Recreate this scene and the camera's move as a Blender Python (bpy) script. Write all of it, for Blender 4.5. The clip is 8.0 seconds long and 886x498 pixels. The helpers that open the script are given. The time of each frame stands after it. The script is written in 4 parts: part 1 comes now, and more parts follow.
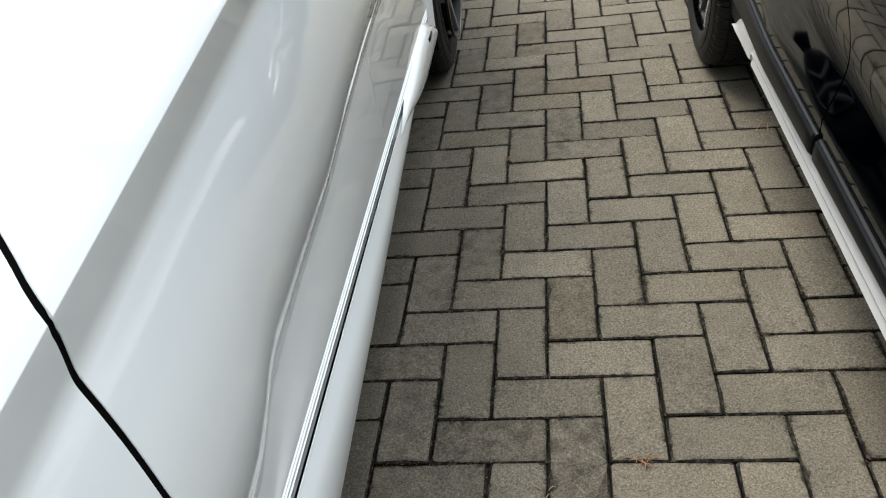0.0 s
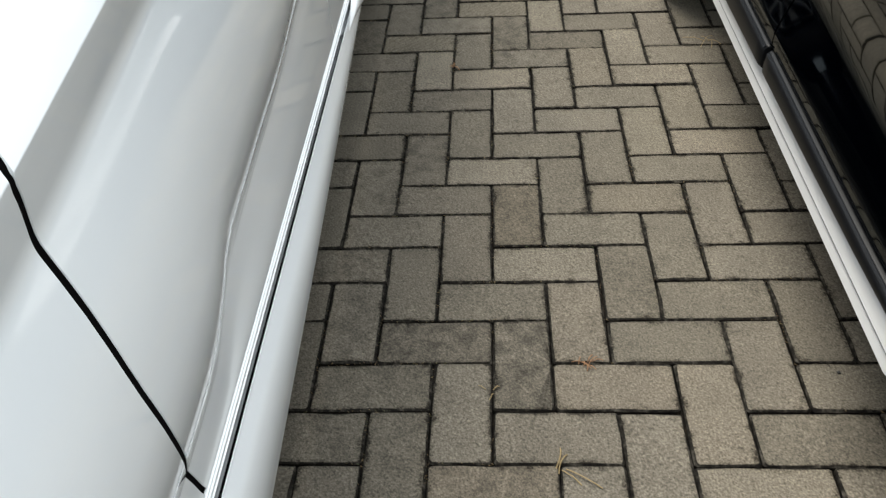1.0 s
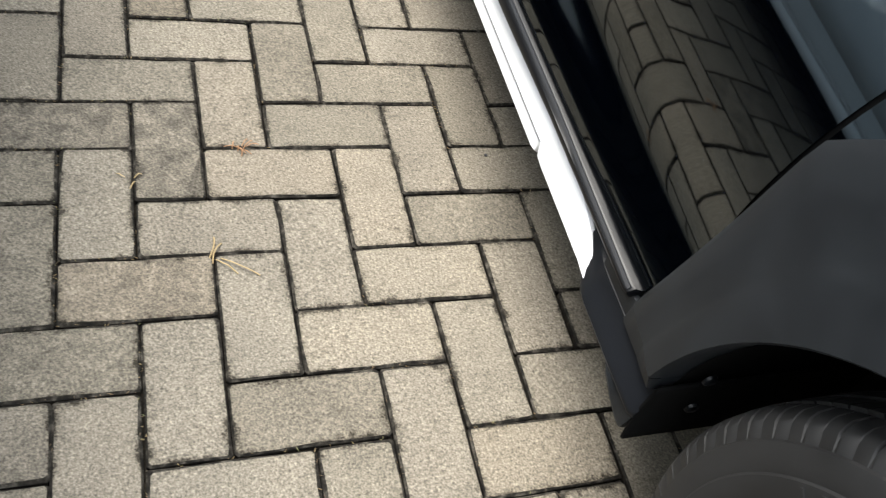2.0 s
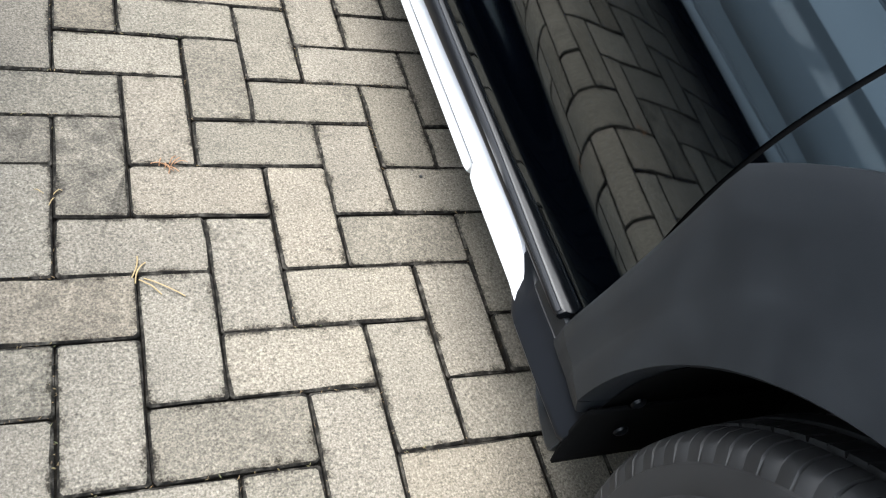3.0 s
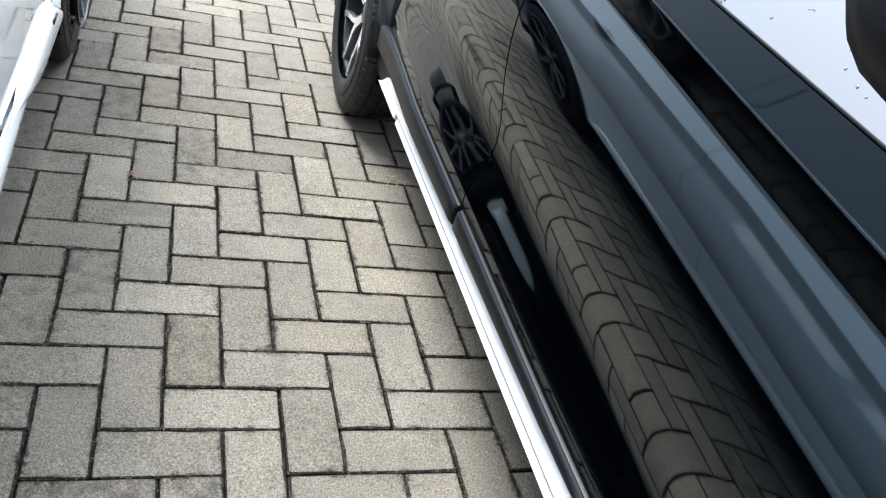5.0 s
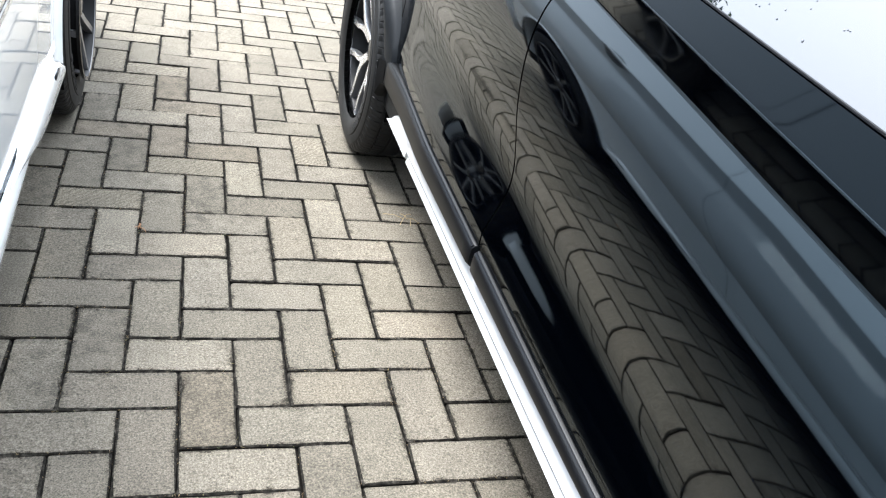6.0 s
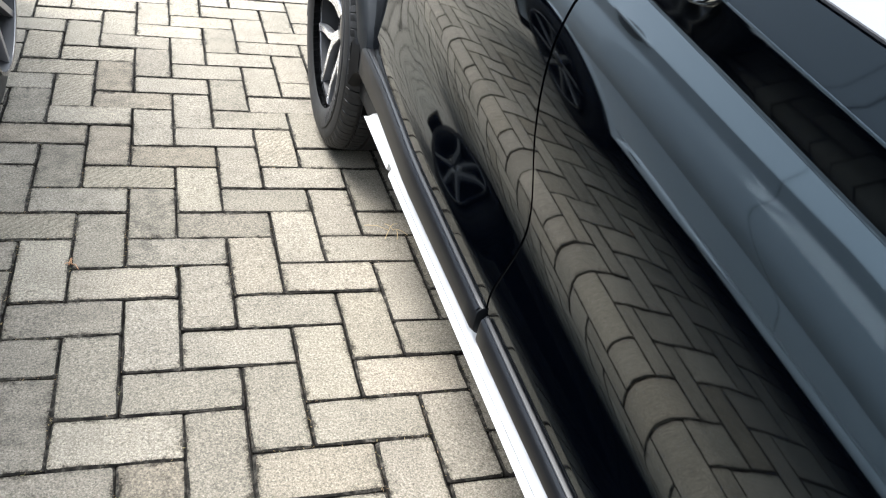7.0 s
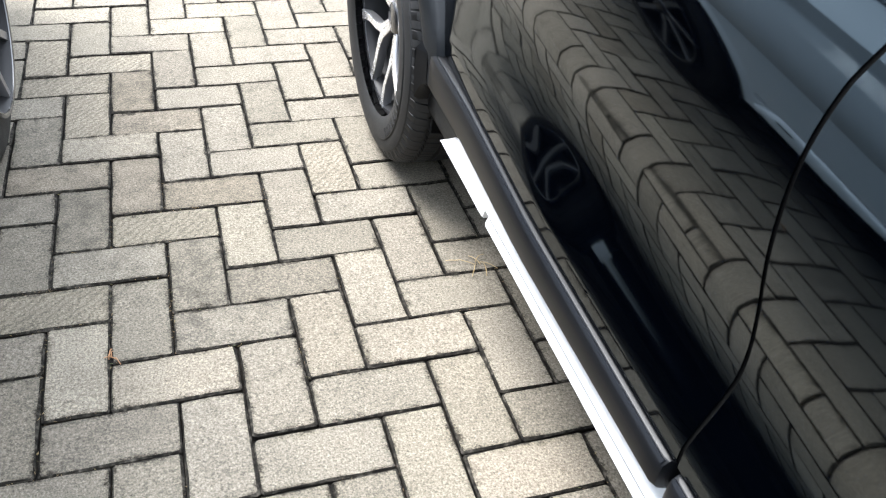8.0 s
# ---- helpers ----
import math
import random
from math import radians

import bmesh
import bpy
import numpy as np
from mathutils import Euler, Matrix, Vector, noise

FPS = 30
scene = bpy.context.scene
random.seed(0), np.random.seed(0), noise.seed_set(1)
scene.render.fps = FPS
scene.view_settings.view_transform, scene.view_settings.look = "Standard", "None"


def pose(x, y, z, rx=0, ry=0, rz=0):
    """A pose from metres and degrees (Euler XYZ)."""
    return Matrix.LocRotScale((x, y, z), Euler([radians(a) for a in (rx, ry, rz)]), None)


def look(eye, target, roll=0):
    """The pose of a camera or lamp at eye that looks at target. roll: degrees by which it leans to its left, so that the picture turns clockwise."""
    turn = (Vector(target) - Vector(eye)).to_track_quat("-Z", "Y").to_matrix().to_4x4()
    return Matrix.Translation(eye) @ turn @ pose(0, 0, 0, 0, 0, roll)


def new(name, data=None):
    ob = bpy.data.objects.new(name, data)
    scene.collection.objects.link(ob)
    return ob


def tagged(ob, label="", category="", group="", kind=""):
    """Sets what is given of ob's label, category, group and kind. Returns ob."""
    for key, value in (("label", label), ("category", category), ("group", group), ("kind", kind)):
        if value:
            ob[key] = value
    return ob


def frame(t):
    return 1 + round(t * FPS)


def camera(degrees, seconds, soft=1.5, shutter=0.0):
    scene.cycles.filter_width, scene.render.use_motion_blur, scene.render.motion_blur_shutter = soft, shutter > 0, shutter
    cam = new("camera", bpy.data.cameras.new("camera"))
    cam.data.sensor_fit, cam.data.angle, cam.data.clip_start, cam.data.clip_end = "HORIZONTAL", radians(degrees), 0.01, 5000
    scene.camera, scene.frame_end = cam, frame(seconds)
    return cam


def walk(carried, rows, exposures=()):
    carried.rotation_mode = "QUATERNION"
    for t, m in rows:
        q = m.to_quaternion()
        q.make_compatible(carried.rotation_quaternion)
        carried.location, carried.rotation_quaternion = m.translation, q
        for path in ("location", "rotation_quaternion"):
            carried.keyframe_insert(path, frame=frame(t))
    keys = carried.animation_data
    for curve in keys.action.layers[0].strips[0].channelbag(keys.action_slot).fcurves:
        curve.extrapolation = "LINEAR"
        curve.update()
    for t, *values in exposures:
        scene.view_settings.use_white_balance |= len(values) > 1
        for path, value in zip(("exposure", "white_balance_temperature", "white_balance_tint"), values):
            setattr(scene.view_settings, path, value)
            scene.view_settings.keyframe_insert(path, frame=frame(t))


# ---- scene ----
cam = camera(56.4, 8.0, soft=1.15, shutter=0.12)
PATH = [
    (0, (-0.043, -0.959, 1.162), (-0.354, 0.645, 0.008), -9.2),
    (0.5, (-0.063, -0.966, 1.147), (-0.347, 0.606, -0.058), -8.0),
    (1, (-0.09, -0.968, 1.128), (-0.227, 0.528, -0.193), -4.1),
    (1.2, (-0.096, -0.959, 1.111), (-0.098, 0.469, -0.289), -0.6),
    (2.3, (-0.081, -0.936, 1.009), (0.704, 0.084, -0.521), 27.2),
    (2.5, (-0.076, -0.942, 1.012), (0.718, 0.094, -0.503), 27.2),
    (3, (-0.07, -0.934, 1.012), (0.733, 0.158, -0.459), 26.5),
    (3.5, (-0.091, -0.904, 1.034), (0.702, 0.295, -0.356), 24.7),
    (4, (-0.099, -0.879, 1.06), (0.65, 0.457, -0.226), 21.7),
    (4.2, (-0.095, -0.856, 1.092), (0.63, 0.511, -0.176), 20.9),
    (5.5, (-0.149, -0.852, 1.135), (0.464, 0.789, 0.169), 14.7),
    (6, (-0.116, -0.792, 1.124), (0.493, 0.827, 0.121), 12.9),
    (6.5, (-0.042, -0.584, 1.099), (0.581, 0.996, 0.043), 12.0),
    (7, (-0.024, -0.422, 1.093), (0.611, 1.116, -0.016), 11.8),
    (7.5, (-0.045, -0.19, 1.087), (0.606, 1.275, -0.108), 10.2),
    (8, (-0.038, -0.006, 1.081), (0.517, 1.443, -0.182), 6.2),
]
LIGHT = [(0.0, 1.72, 6700, 6), (1.0, 1.77, 6800, 7), (2.4, 3.12, 6540, 9), (3.0, 3.10, 6150, 9), (3.5, 2.9, 5930, 7), (4.2, 2.9, 5900, 7), (5.5, 2.97, 6020, 9), (6.5, 3.22, 6200, 9), (8.0, 3.36, 6140, 10)]
walk(cam, [(t, look(eye, target, roll)) for t, eye, target, roll in PATH], LIGHT)

# ---- world and light ----
world = bpy.data.worlds.new("overcast_sky")
scene.world = world
world.use_nodes = True
wn, wl = world.node_tree.nodes, world.node_tree.links
wn.clear()
sky = wn.new("ShaderNodeTexSky")
sky.sky_type, sky.sun_disc = "NISHITA", False
sky.sun_elevation, sky.sun_rotation = radians(61), radians(321)
sky.air_density, sky.dust_density = 1.0, 4.0
veil = wn.new("ShaderNodeMix")
veil.data_type, veil.blend_type = "RGBA", "MIX"
veil.inputs["Factor"].default_value = 0.72
veil.inputs["B"].default_value = (7.6, 8.0, 8.4, 1)
bgd = wn.new("ShaderNodeBackground")
bgd.inputs["Strength"].default_value = 0.116
wout = wn.new("ShaderNodeOutputWorld")
# an overcast sky is about three times as bright overhead as at the horizon
way_up = wn.new("ShaderNodeSeparateXYZ")
wl.new(wn.new("ShaderNodeTexCoord").outputs["Generated"], way_up.inputs["Vector"])
rise = wn.new("ShaderNodeMapRange")
rise.inputs["To Min"].default_value, rise.inputs["To Max"].default_value = 0.36, 1.34
wl.new(way_up.outputs["Z"], rise.inputs["Value"])
grade = wn.new("ShaderNodeMix")
grade.data_type, grade.blend_type = "RGBA", "MULTIPLY"
grade.inputs["Factor"].default_value = 1.0
wl.new(sky.outputs["Color"], veil.inputs["A"])
wl.new(veil.outputs["Result"], grade.inputs["A"])
wl.new(rise.outputs["Result"], grade.inputs["B"])
wl.new(grade.outputs["Result"], bgd.inputs["Color"])
wl.new(bgd.outputs["Background"], wout.inputs["Surface"])
sun = new("sun", bpy.data.lights.new("sun", "SUN"))
sun.data.energy, sun.data.angle, sun.data.color = 1.25, radians(26), (1.0, 0.965, 0.92)
sun.matrix_world = look((-3.1, 3.8, 9.2), (0, 0, 0))


# ---- materials ----
def material(name, base, rough=0.5, metal=0.0, coat=0.0, spec=0.5):
    m = bpy.data.materials.new(name)
    m.use_nodes = True
    b = m.node_tree.nodes["Principled BSDF"]
    b.inputs["Base Color"].default_value = (*base, 1)
    b.inputs["Roughness"].default_value = rough
    b.inputs["Metallic"].default_value = metal
    b.inputs["Coat Weight"].default_value = coat
    b.inputs["Coat Roughness"].default_value = 0.02
    b.inputs["Specular IOR Level"].default_value = spec
    return m


def nd(m, kind, **inputs):
    n = m.node_tree.nodes.new(kind)
    for k, v in inputs.items():
        n.inputs[k.replace("_", " ")].default_value = v
    return n


def wire(m, a, b):
    m.node_tree.links.new(a, b)


def bsdf(m):
    return m.node_tree.nodes["Principled BSDF"]


def ramp(m, fac, stops):
    r = m.node_tree.nodes.new("ShaderNodeValToRGB")
    e = r.color_ramp.elements
    while len(e) < len(stops):
        e.new(0.5)
    for k, (p, c) in enumerate(stops):
        e[k].position, e[k].color = p, (*c, 1)
    wire(m, fac, r.inputs["Fac"])
    return r.outputs["Color"]


def blend(m, mode, fac, a, b):
    x = m.node_tree.nodes.new("ShaderNodeMix")
    x.data_type, x.blend_type = "RGBA", mode
    if isinstance(fac, float):
        x.inputs["Factor"].default_value = fac
    else:
        wire(m, fac, x.inputs["Factor"])
    for s, k in ((a, "A"), (b, "B")):
        if isinstance(s, tuple):
            x.inputs[k].default_value = (*s, 1)
        else:
            wire(m, s, x.inputs[k])
    return x.outputs["Result"]


def bump(m, height, strength, distance):
    n = nd(m, "ShaderNodeBump", Strength=strength, Distance=distance)
    wire(m, height, n.inputs["Height"])
    wire(m, n.outputs["Normal"], bsdf(m).inputs["Normal"])
    return n


def place(m):
    return nd(m, "ShaderNodeNewGeometry").outputs["Position"]


def grain(m, scale, detail=4.0, vec=None):
    n = nd(m, "ShaderNodeTexNoise", Scale=scale, Detail=detail, Roughness=0.6)
    wire(m, vec or place(m), n.inputs["Vector"])
    return n.outputs["Fac"]


def reckon(m, kind, a, b):
    n = nd(m, "ShaderNodeMath")
    n.operation = kind
    for k, v in enumerate((a, b)):
        if isinstance(v, float):
            n.inputs[k].default_value = v
        else:
            wire(m, v, n.inputs[k])
    return n.outputs[0]


def paver_material(name, island, tint=(1.0, 1.0, 1.0), dirty=0.0, scored=0.0, depth=0.9):
    """Concrete paver: dirty and scored are the shares of stones with dark mottled dirt and with dragged marks."""
    m = material(name, (0.2, 0.18, 0.15), 0.92, spec=0.12)
    if island:
        rnd = nd(m, "ShaderNodeNewGeometry").outputs["Random Per Island"]
    else:
        rnd = nd(m, "ShaderNodeObjectInfo").outputs["Random"]
    tone = ramp(m, rnd, [(0.0, (0.109, 0.098, 0.080)), (0.3, (0.121, 0.109, 0.089)), (0.55, (0.131, 0.118, 0.098)),
                         (0.75, (0.122, 0.109, 0.090)), (1.0, (0.141, 0.127, 0.105))])
    c = blend(m, "MULTIPLY", 1.0, tone, tuple(0.95 * q for q in tint))
    patch = ramp(m, grain(m, 7.0, 3.0), [(0.28, (0.80, 0.80, 0.79)), (0.5, (1.0, 1.0, 0.99)), (0.72, (1.10, 1.09, 1.07))])
    c = blend(m, "MULTIPLY", 0.8, c, patch)
    fine = grain(m, 340.0, 4.0)
    speck = ramp(m, fine, [(0.31, (0.44, 0.435, 0.425)), (0.44, (0.84, 0.835, 0.825)), (0.55, (1.08, 1.08, 1.06)), (0.69, (1.55, 1.53, 1.50))])
    c = blend(m, "MULTIPLY", 0.95, c, speck)
    blot = ramp(m, grain(m, 32.0, 5.0), [(0.32, (0.66, 0.66, 0.65)), (0.44, (0.97, 0.97, 0.97)), (0.60, (1.0, 1.0, 1.0)), (0.74, (1.28, 1.27, 1.24))])
    c = blend(m, "MULTIPLY", 0.55, c, blot)
    coarse = ramp(m, grain(m, 190.0, 3.0), [(0.34, (0.55, 0.55, 0.54)), (0.48, (0.95, 0.95, 0.95)), (0.64, (1.34, 1.33, 1.31))])
    c = blend(m, "MULTIPLY", 0.65, c, coarse)
    vor = nd(m, "ShaderNodeTexVoronoi", Scale=120.0)
    wire(m, place(m), vor.inputs["Vector"])
    pit = ramp(m, vor.outputs["Distance"], [(0.06, (0.45, 0.44, 0.42)), (0.16, (1, 1, 1))])
    some = ramp(m, grain(m, 55.0, 1.0), [(0.55, (0, 0, 0)), (0.66, (1, 1, 1))])
    c = blend(m, "MIX", some, c, blend(m, "MULTIPLY", 1.0, c, pit))
    if scored:
        # dragged diagonal marks
        wave = nd(m, "ShaderNodeTexWave", Scale=22.0, Distortion=7.0, Detail=3.0)
        wave.inputs["Detail Scale"].default_value = 2.0
        mp = nd(m, "ShaderNodeMapping")
        mp.inputs["Rotation"].default_value = (0, 0, radians(42))
        wire(m, place(m), mp.inputs["Vector"])
        wire(m, mp.outputs["Vector"], wave.inputs["Vector"])
        marks = ramp(m, wave.outputs["Fac"], [(0.0, (0.74, 0.73, 0.72)), (0.6, (1.08, 1.08, 1.06))])
        c = blend(m, "MIX", reckon(m, "LESS_THAN", reckon(m, "FRACT", reckon(m, "MULTIPLY", rnd, 17.37), 0.0), scored), c, blend(m, "MULTIPLY", 0.85, c, marks))
    if dirty:
        dirt = ramp(m, grain(m, 26.0, 7.0), [(0.38, (0.45, 0.45, 0.45)), (0.48, (0.78, 0.78, 0.77)), (0.58, (1.04, 1.04, 1.03))])
        c = blend(m, "MIX", reckon(m, "LESS_THAN", reckon(m, "FRACT", reckon(m, "MULTIPLY", rnd, 7.31), 0.0), dirty), c, blend(m, "MULTIPLY", depth, c, dirt))
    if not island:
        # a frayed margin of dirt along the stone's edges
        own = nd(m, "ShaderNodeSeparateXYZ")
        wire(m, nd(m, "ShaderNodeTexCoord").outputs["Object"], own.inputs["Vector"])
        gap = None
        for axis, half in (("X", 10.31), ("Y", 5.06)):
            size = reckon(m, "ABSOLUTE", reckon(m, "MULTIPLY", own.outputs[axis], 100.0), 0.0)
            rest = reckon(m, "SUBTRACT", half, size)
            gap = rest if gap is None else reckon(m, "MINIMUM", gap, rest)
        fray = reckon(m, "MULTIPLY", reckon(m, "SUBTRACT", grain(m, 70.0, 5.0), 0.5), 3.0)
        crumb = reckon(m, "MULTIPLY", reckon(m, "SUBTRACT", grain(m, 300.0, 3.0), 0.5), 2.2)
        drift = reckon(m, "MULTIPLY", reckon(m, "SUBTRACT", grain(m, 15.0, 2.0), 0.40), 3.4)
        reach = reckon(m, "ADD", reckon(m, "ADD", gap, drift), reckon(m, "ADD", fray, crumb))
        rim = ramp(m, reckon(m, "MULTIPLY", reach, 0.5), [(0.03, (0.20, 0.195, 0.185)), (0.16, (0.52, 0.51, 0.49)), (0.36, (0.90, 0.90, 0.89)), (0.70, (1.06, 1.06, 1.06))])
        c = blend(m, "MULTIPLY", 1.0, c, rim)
    wire(m, c, bsdf(m).inputs["Base Color"])
    bump(m, fine, 0.8, 0.0022)
    return m


PAVERS = {
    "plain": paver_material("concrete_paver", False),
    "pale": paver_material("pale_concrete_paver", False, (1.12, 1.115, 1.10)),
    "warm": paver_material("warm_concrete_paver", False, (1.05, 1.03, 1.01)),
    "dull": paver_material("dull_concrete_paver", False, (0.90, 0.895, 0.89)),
    # mottled dirt, and the van's shade put into the tone beside it
    "stained_shaded": paver_material("stained_shaded_concrete_paver", False, (0.93, 0.93, 0.93), dirty=1.01, depth=0.55),
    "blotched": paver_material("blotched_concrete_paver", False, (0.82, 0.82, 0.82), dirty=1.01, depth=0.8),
    # some dirt and the van's shade together, as one slightly darker tone
    "grimy_shaded": paver_material("grimy_shaded_concrete_paver", False, (0.93, 0.93, 0.93), dirty=1.01, depth=0.35),
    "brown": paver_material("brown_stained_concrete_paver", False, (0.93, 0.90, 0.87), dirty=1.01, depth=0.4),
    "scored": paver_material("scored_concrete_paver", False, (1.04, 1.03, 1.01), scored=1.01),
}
PAVER_FAR = paver_material("concrete_paver_far", True, dirty=0.14, scored=0.10, depth=0.5)

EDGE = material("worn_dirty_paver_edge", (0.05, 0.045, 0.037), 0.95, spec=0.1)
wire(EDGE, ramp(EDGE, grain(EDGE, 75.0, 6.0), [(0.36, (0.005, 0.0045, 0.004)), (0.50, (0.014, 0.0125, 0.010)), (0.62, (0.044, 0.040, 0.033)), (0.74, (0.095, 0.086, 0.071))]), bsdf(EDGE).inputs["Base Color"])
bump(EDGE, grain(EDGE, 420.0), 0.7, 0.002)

JOINT = material("joint_sand", (0.022, 0.019, 0.015), 0.95, spec=0.1)
jc = ramp(JOINT, grain(JOINT, 60.0), [(0.35, (0.004, 0.0035, 0.003)), (0.6, (0.013, 0.011, 0.008)), (0.78, (0.045, 0.035, 0.022))])
wire(JOINT, jc, bsdf(JOINT).inputs["Base Color"])
bump(JOINT, grain(JOINT, 240.0), 0.7, 0.004)

NAVY = material("midnight_blue_paint", (0.0001, 0.0002, 0.0005), 0.045, 0.0, 0.0, 0.55)
flake = ramp(NAVY, grain(NAVY, 900.0, 1.0), [(0.4, (0.00006, 0.00013, 0.00035)), (0.7, (0.00014, 0.00027, 0.00065))])
wire(NAVY, flake, bsdf(NAVY).inputs["Base Color"])
bsdf(NAVY).inputs["Specular Tint"].default_value = (0.67, 0.87, 1.0, 1)
WHITE = material("white_paint", (0.80, 0.81, 0.81), 0.05, 0.0, 1.0, 0.5)
bsdf(WHITE).inputs["Coat IOR"].default_value = 1.62
wn_ = ramp(WHITE, grain(WHITE, 6.0, 2.0), [(0.3, (0.795, 0.830, 0.850)), (0.7, (0.82, 0.85, 0.865))])
wire(WHITE, wn_, bsdf(WHITE).inputs["Base Color"])


def plastic_material(name, lo, hi, rough, spec=0.4):
    m = material(name, hi, rough, spec=spec)
    wire(m, ramp(m, grain(m, 18.0, 3.0), [(0.35, lo), (0.7, hi)]), bsdf(m).inputs["Base Color"])
    bump(m, grain(m, 1500.0, 2.0), 0.25, 0.0004)
    wire(m, ramp(m, grain(m, 9.0, 4.0), [(0.3, (rough - 0.08,) * 3), (0.7, (rough + 0.1,) * 3)]), bsdf(m).inputs["Roughness"])
    return m


PLASTIC = plastic_material("matt_black_plastic", (0.0060, 0.0070, 0.0082), (0.0085, 0.0099, 0.0115), 0.46, 0.16)
GLOSSBLACK = material("satin_black_plastic", (0.0034, 0.0037, 0.0044), 0.34, spec=0.14)
POLISHED = material("polished_black_plastic", (0.006, 0.0068, 0.0085), 0.3, spec=0.12)
SATIN = material("satin_dark_plastic", (0.0045, 0.0052, 0.0066), 0.40, spec=0.12)
DARK = material("underbody_black", (0.0015, 0.0015, 0.0015), 0.9, spec=0.05)
SILVER = material("silver_paint", (0.50, 0.505, 0.51), 0.3, 0.2, 0.5)
# grey that holds the shade of the groove in the silver strip
GROOVESHADE = material("groove_shade_grey", (0.10, 0.10, 0.105), 0.6)
CHROME = material("chrome", (0.62, 0.63, 0.64), 0.05, 1.0)
# chrome of the handle bowls, its dark reflections put into the base colour
DARKREFLECTION = material("chrome_dark_reflection", (0.13, 0.13, 0.135), 0.06, 1.0)
ALLOY = material("machined_alloy", (0.88, 0.88, 0.89), 0.25, 0.85)
wire(ALLOY, ramp(ALLOY, grain(ALLOY, 40.0), [(0.3, (0.18, 0.18, 0.18)), (0.7, (0.3, 0.3, 0.3))]), bsdf(ALLOY).inputs["Roughness"])
DULLALLOY = material("dark_grey_alloy", (0.16, 0.16, 0.165), 0.3, 0.7)
BARREL = material("black_rim_barrel", (0.004, 0.004, 0.0045), 0.5, spec=0.2)
RIMBLACK = material("gloss_black_rim", (0.012, 0.012, 0.013), 0.2, 0.0, 0.6)
RUBBER = plastic_material("tyre_rubber", (0.0040, 0.0041, 0.0043), (0.0080, 0.0082, 0.0085), 0.62, 0.32)
GLASS = material("tinted_glass", (0.004, 0.005, 0.007), 0.012, coat=0.75, spec=0.9)
bsdf(GLASS).inputs["IOR"].default_value = 1.62
# white paint of the van's handle bowl, its shade put into the grey
SHADEBOWL = material("bowl_shade_grey", (0.20, 0.205, 0.21), 0.35)
LAMP = material("lamp_glass", (0.5, 0.5, 0.52), 0.08, 0.3, 0.8)
TAIL = material("tail_lamp_red", (0.25, 0.01, 0.012), 0.08, 0.0, 0.8)
WATER = material("water_drop", (0.085, 0.09, 0.10), 0.05, spec=0.4)
DEBRIS = material("joint_debris", (0.10, 0.08, 0.045), 0.9)
wire(DEBRIS, ramp(DEBRIS, nd(DEBRIS, "ShaderNodeNewGeometry").outputs["Random Per Island"], [(0.0, (0.03, 0.022, 0.013)), (0.4, (0.09, 0.062, 0.03)), (0.75, (0.16, 0.115, 0.055)), (1.0, (0.06, 0.075, 0.03))]), bsdf(DEBRIS).inputs["Base Color"])
STRAW = material("dry_straw", (0.26, 0.19, 0.09), 0.8)
RUST = material("rust_brown_litter", (0.24, 0.125, 0.06), 0.85)
PEBBLE = material("dark_pebble", (0.03, 0.03, 0.03), 0.8)
BARK = material("bark", (0.10, 0.075, 0.055), 0.9)
wire(BARK, ramp(BARK, grain(BARK, 14.0), [(0.3, (0.06, 0.045, 0.032)), (0.7, (0.15, 0.115, 0.085))]), bsdf(BARK).inputs["Base Color"])
LEAF = material("leaf_green", (0.05, 0.085, 0.03), 0.6)
wire(LEAF, ramp(LEAF, nd(LEAF, "ShaderNodeNewGeometry").outputs["Random Per Island"], [(0.0, (0.03, 0.055, 0.02)), (1.0, (0.075, 0.115, 0.04))]), bsdf(LEAF).inputs["Base Color"])


# ---- mesh helpers ----
def part(name, bm, mat, parent=None, label="", smooth=True):
    me = bpy.data.meshes.new(name)
    bm.to_mesh(me)
    bm.free()
    me.materials.append(mat)
    if smooth:
        me.shade_smooth()
    ob = new(name, me)
    if parent is not None:
        under(ob, parent)
    if label:
        tagged(ob, label)
    return ob


def under(ob, parent):
    """Parent ob, whose mesh is in world places; parts of parts need no shift, since a part stands at the world's origin."""
    ob.parent = parent
    ob.matrix_parent_inverse = Matrix.Translation(-Vector(parent.location)) if parent.parent is None else Matrix()


def surface(points, closed_u=False, closed_v=False):
    """A bmesh from a grid of points, rows by columns."""
    bm = bmesh.new()
    rows = [[bm.verts.new(p) for p in row] for row in points]
    nu, nv = len(rows), len(rows[0])
    for a in range(nu if closed_u else nu - 1):
        for b in range(nv if closed_v else nv - 1):
            q = (rows[a][b], rows[(a + 1) % nu][b], rows[(a + 1) % nu][(b + 1) % nv], rows[a][(b + 1) % nv])
            if len({v.co.to_tuple(6) for v in q}) > 2:
                bm.faces.new(q)
    return bm


def cap_ends(bm, points):
    """Close a tube: a face on the first and one on the last row of it."""
    n = len(points[0])
    bm.verts.ensure_lookup_table()
    bm.faces.new([bm.verts[k] for k in range(n)])
    bm.faces.new([bm.verts[(len(points) - 1) * n + k] for k in range(n)][::-1])
    return bm


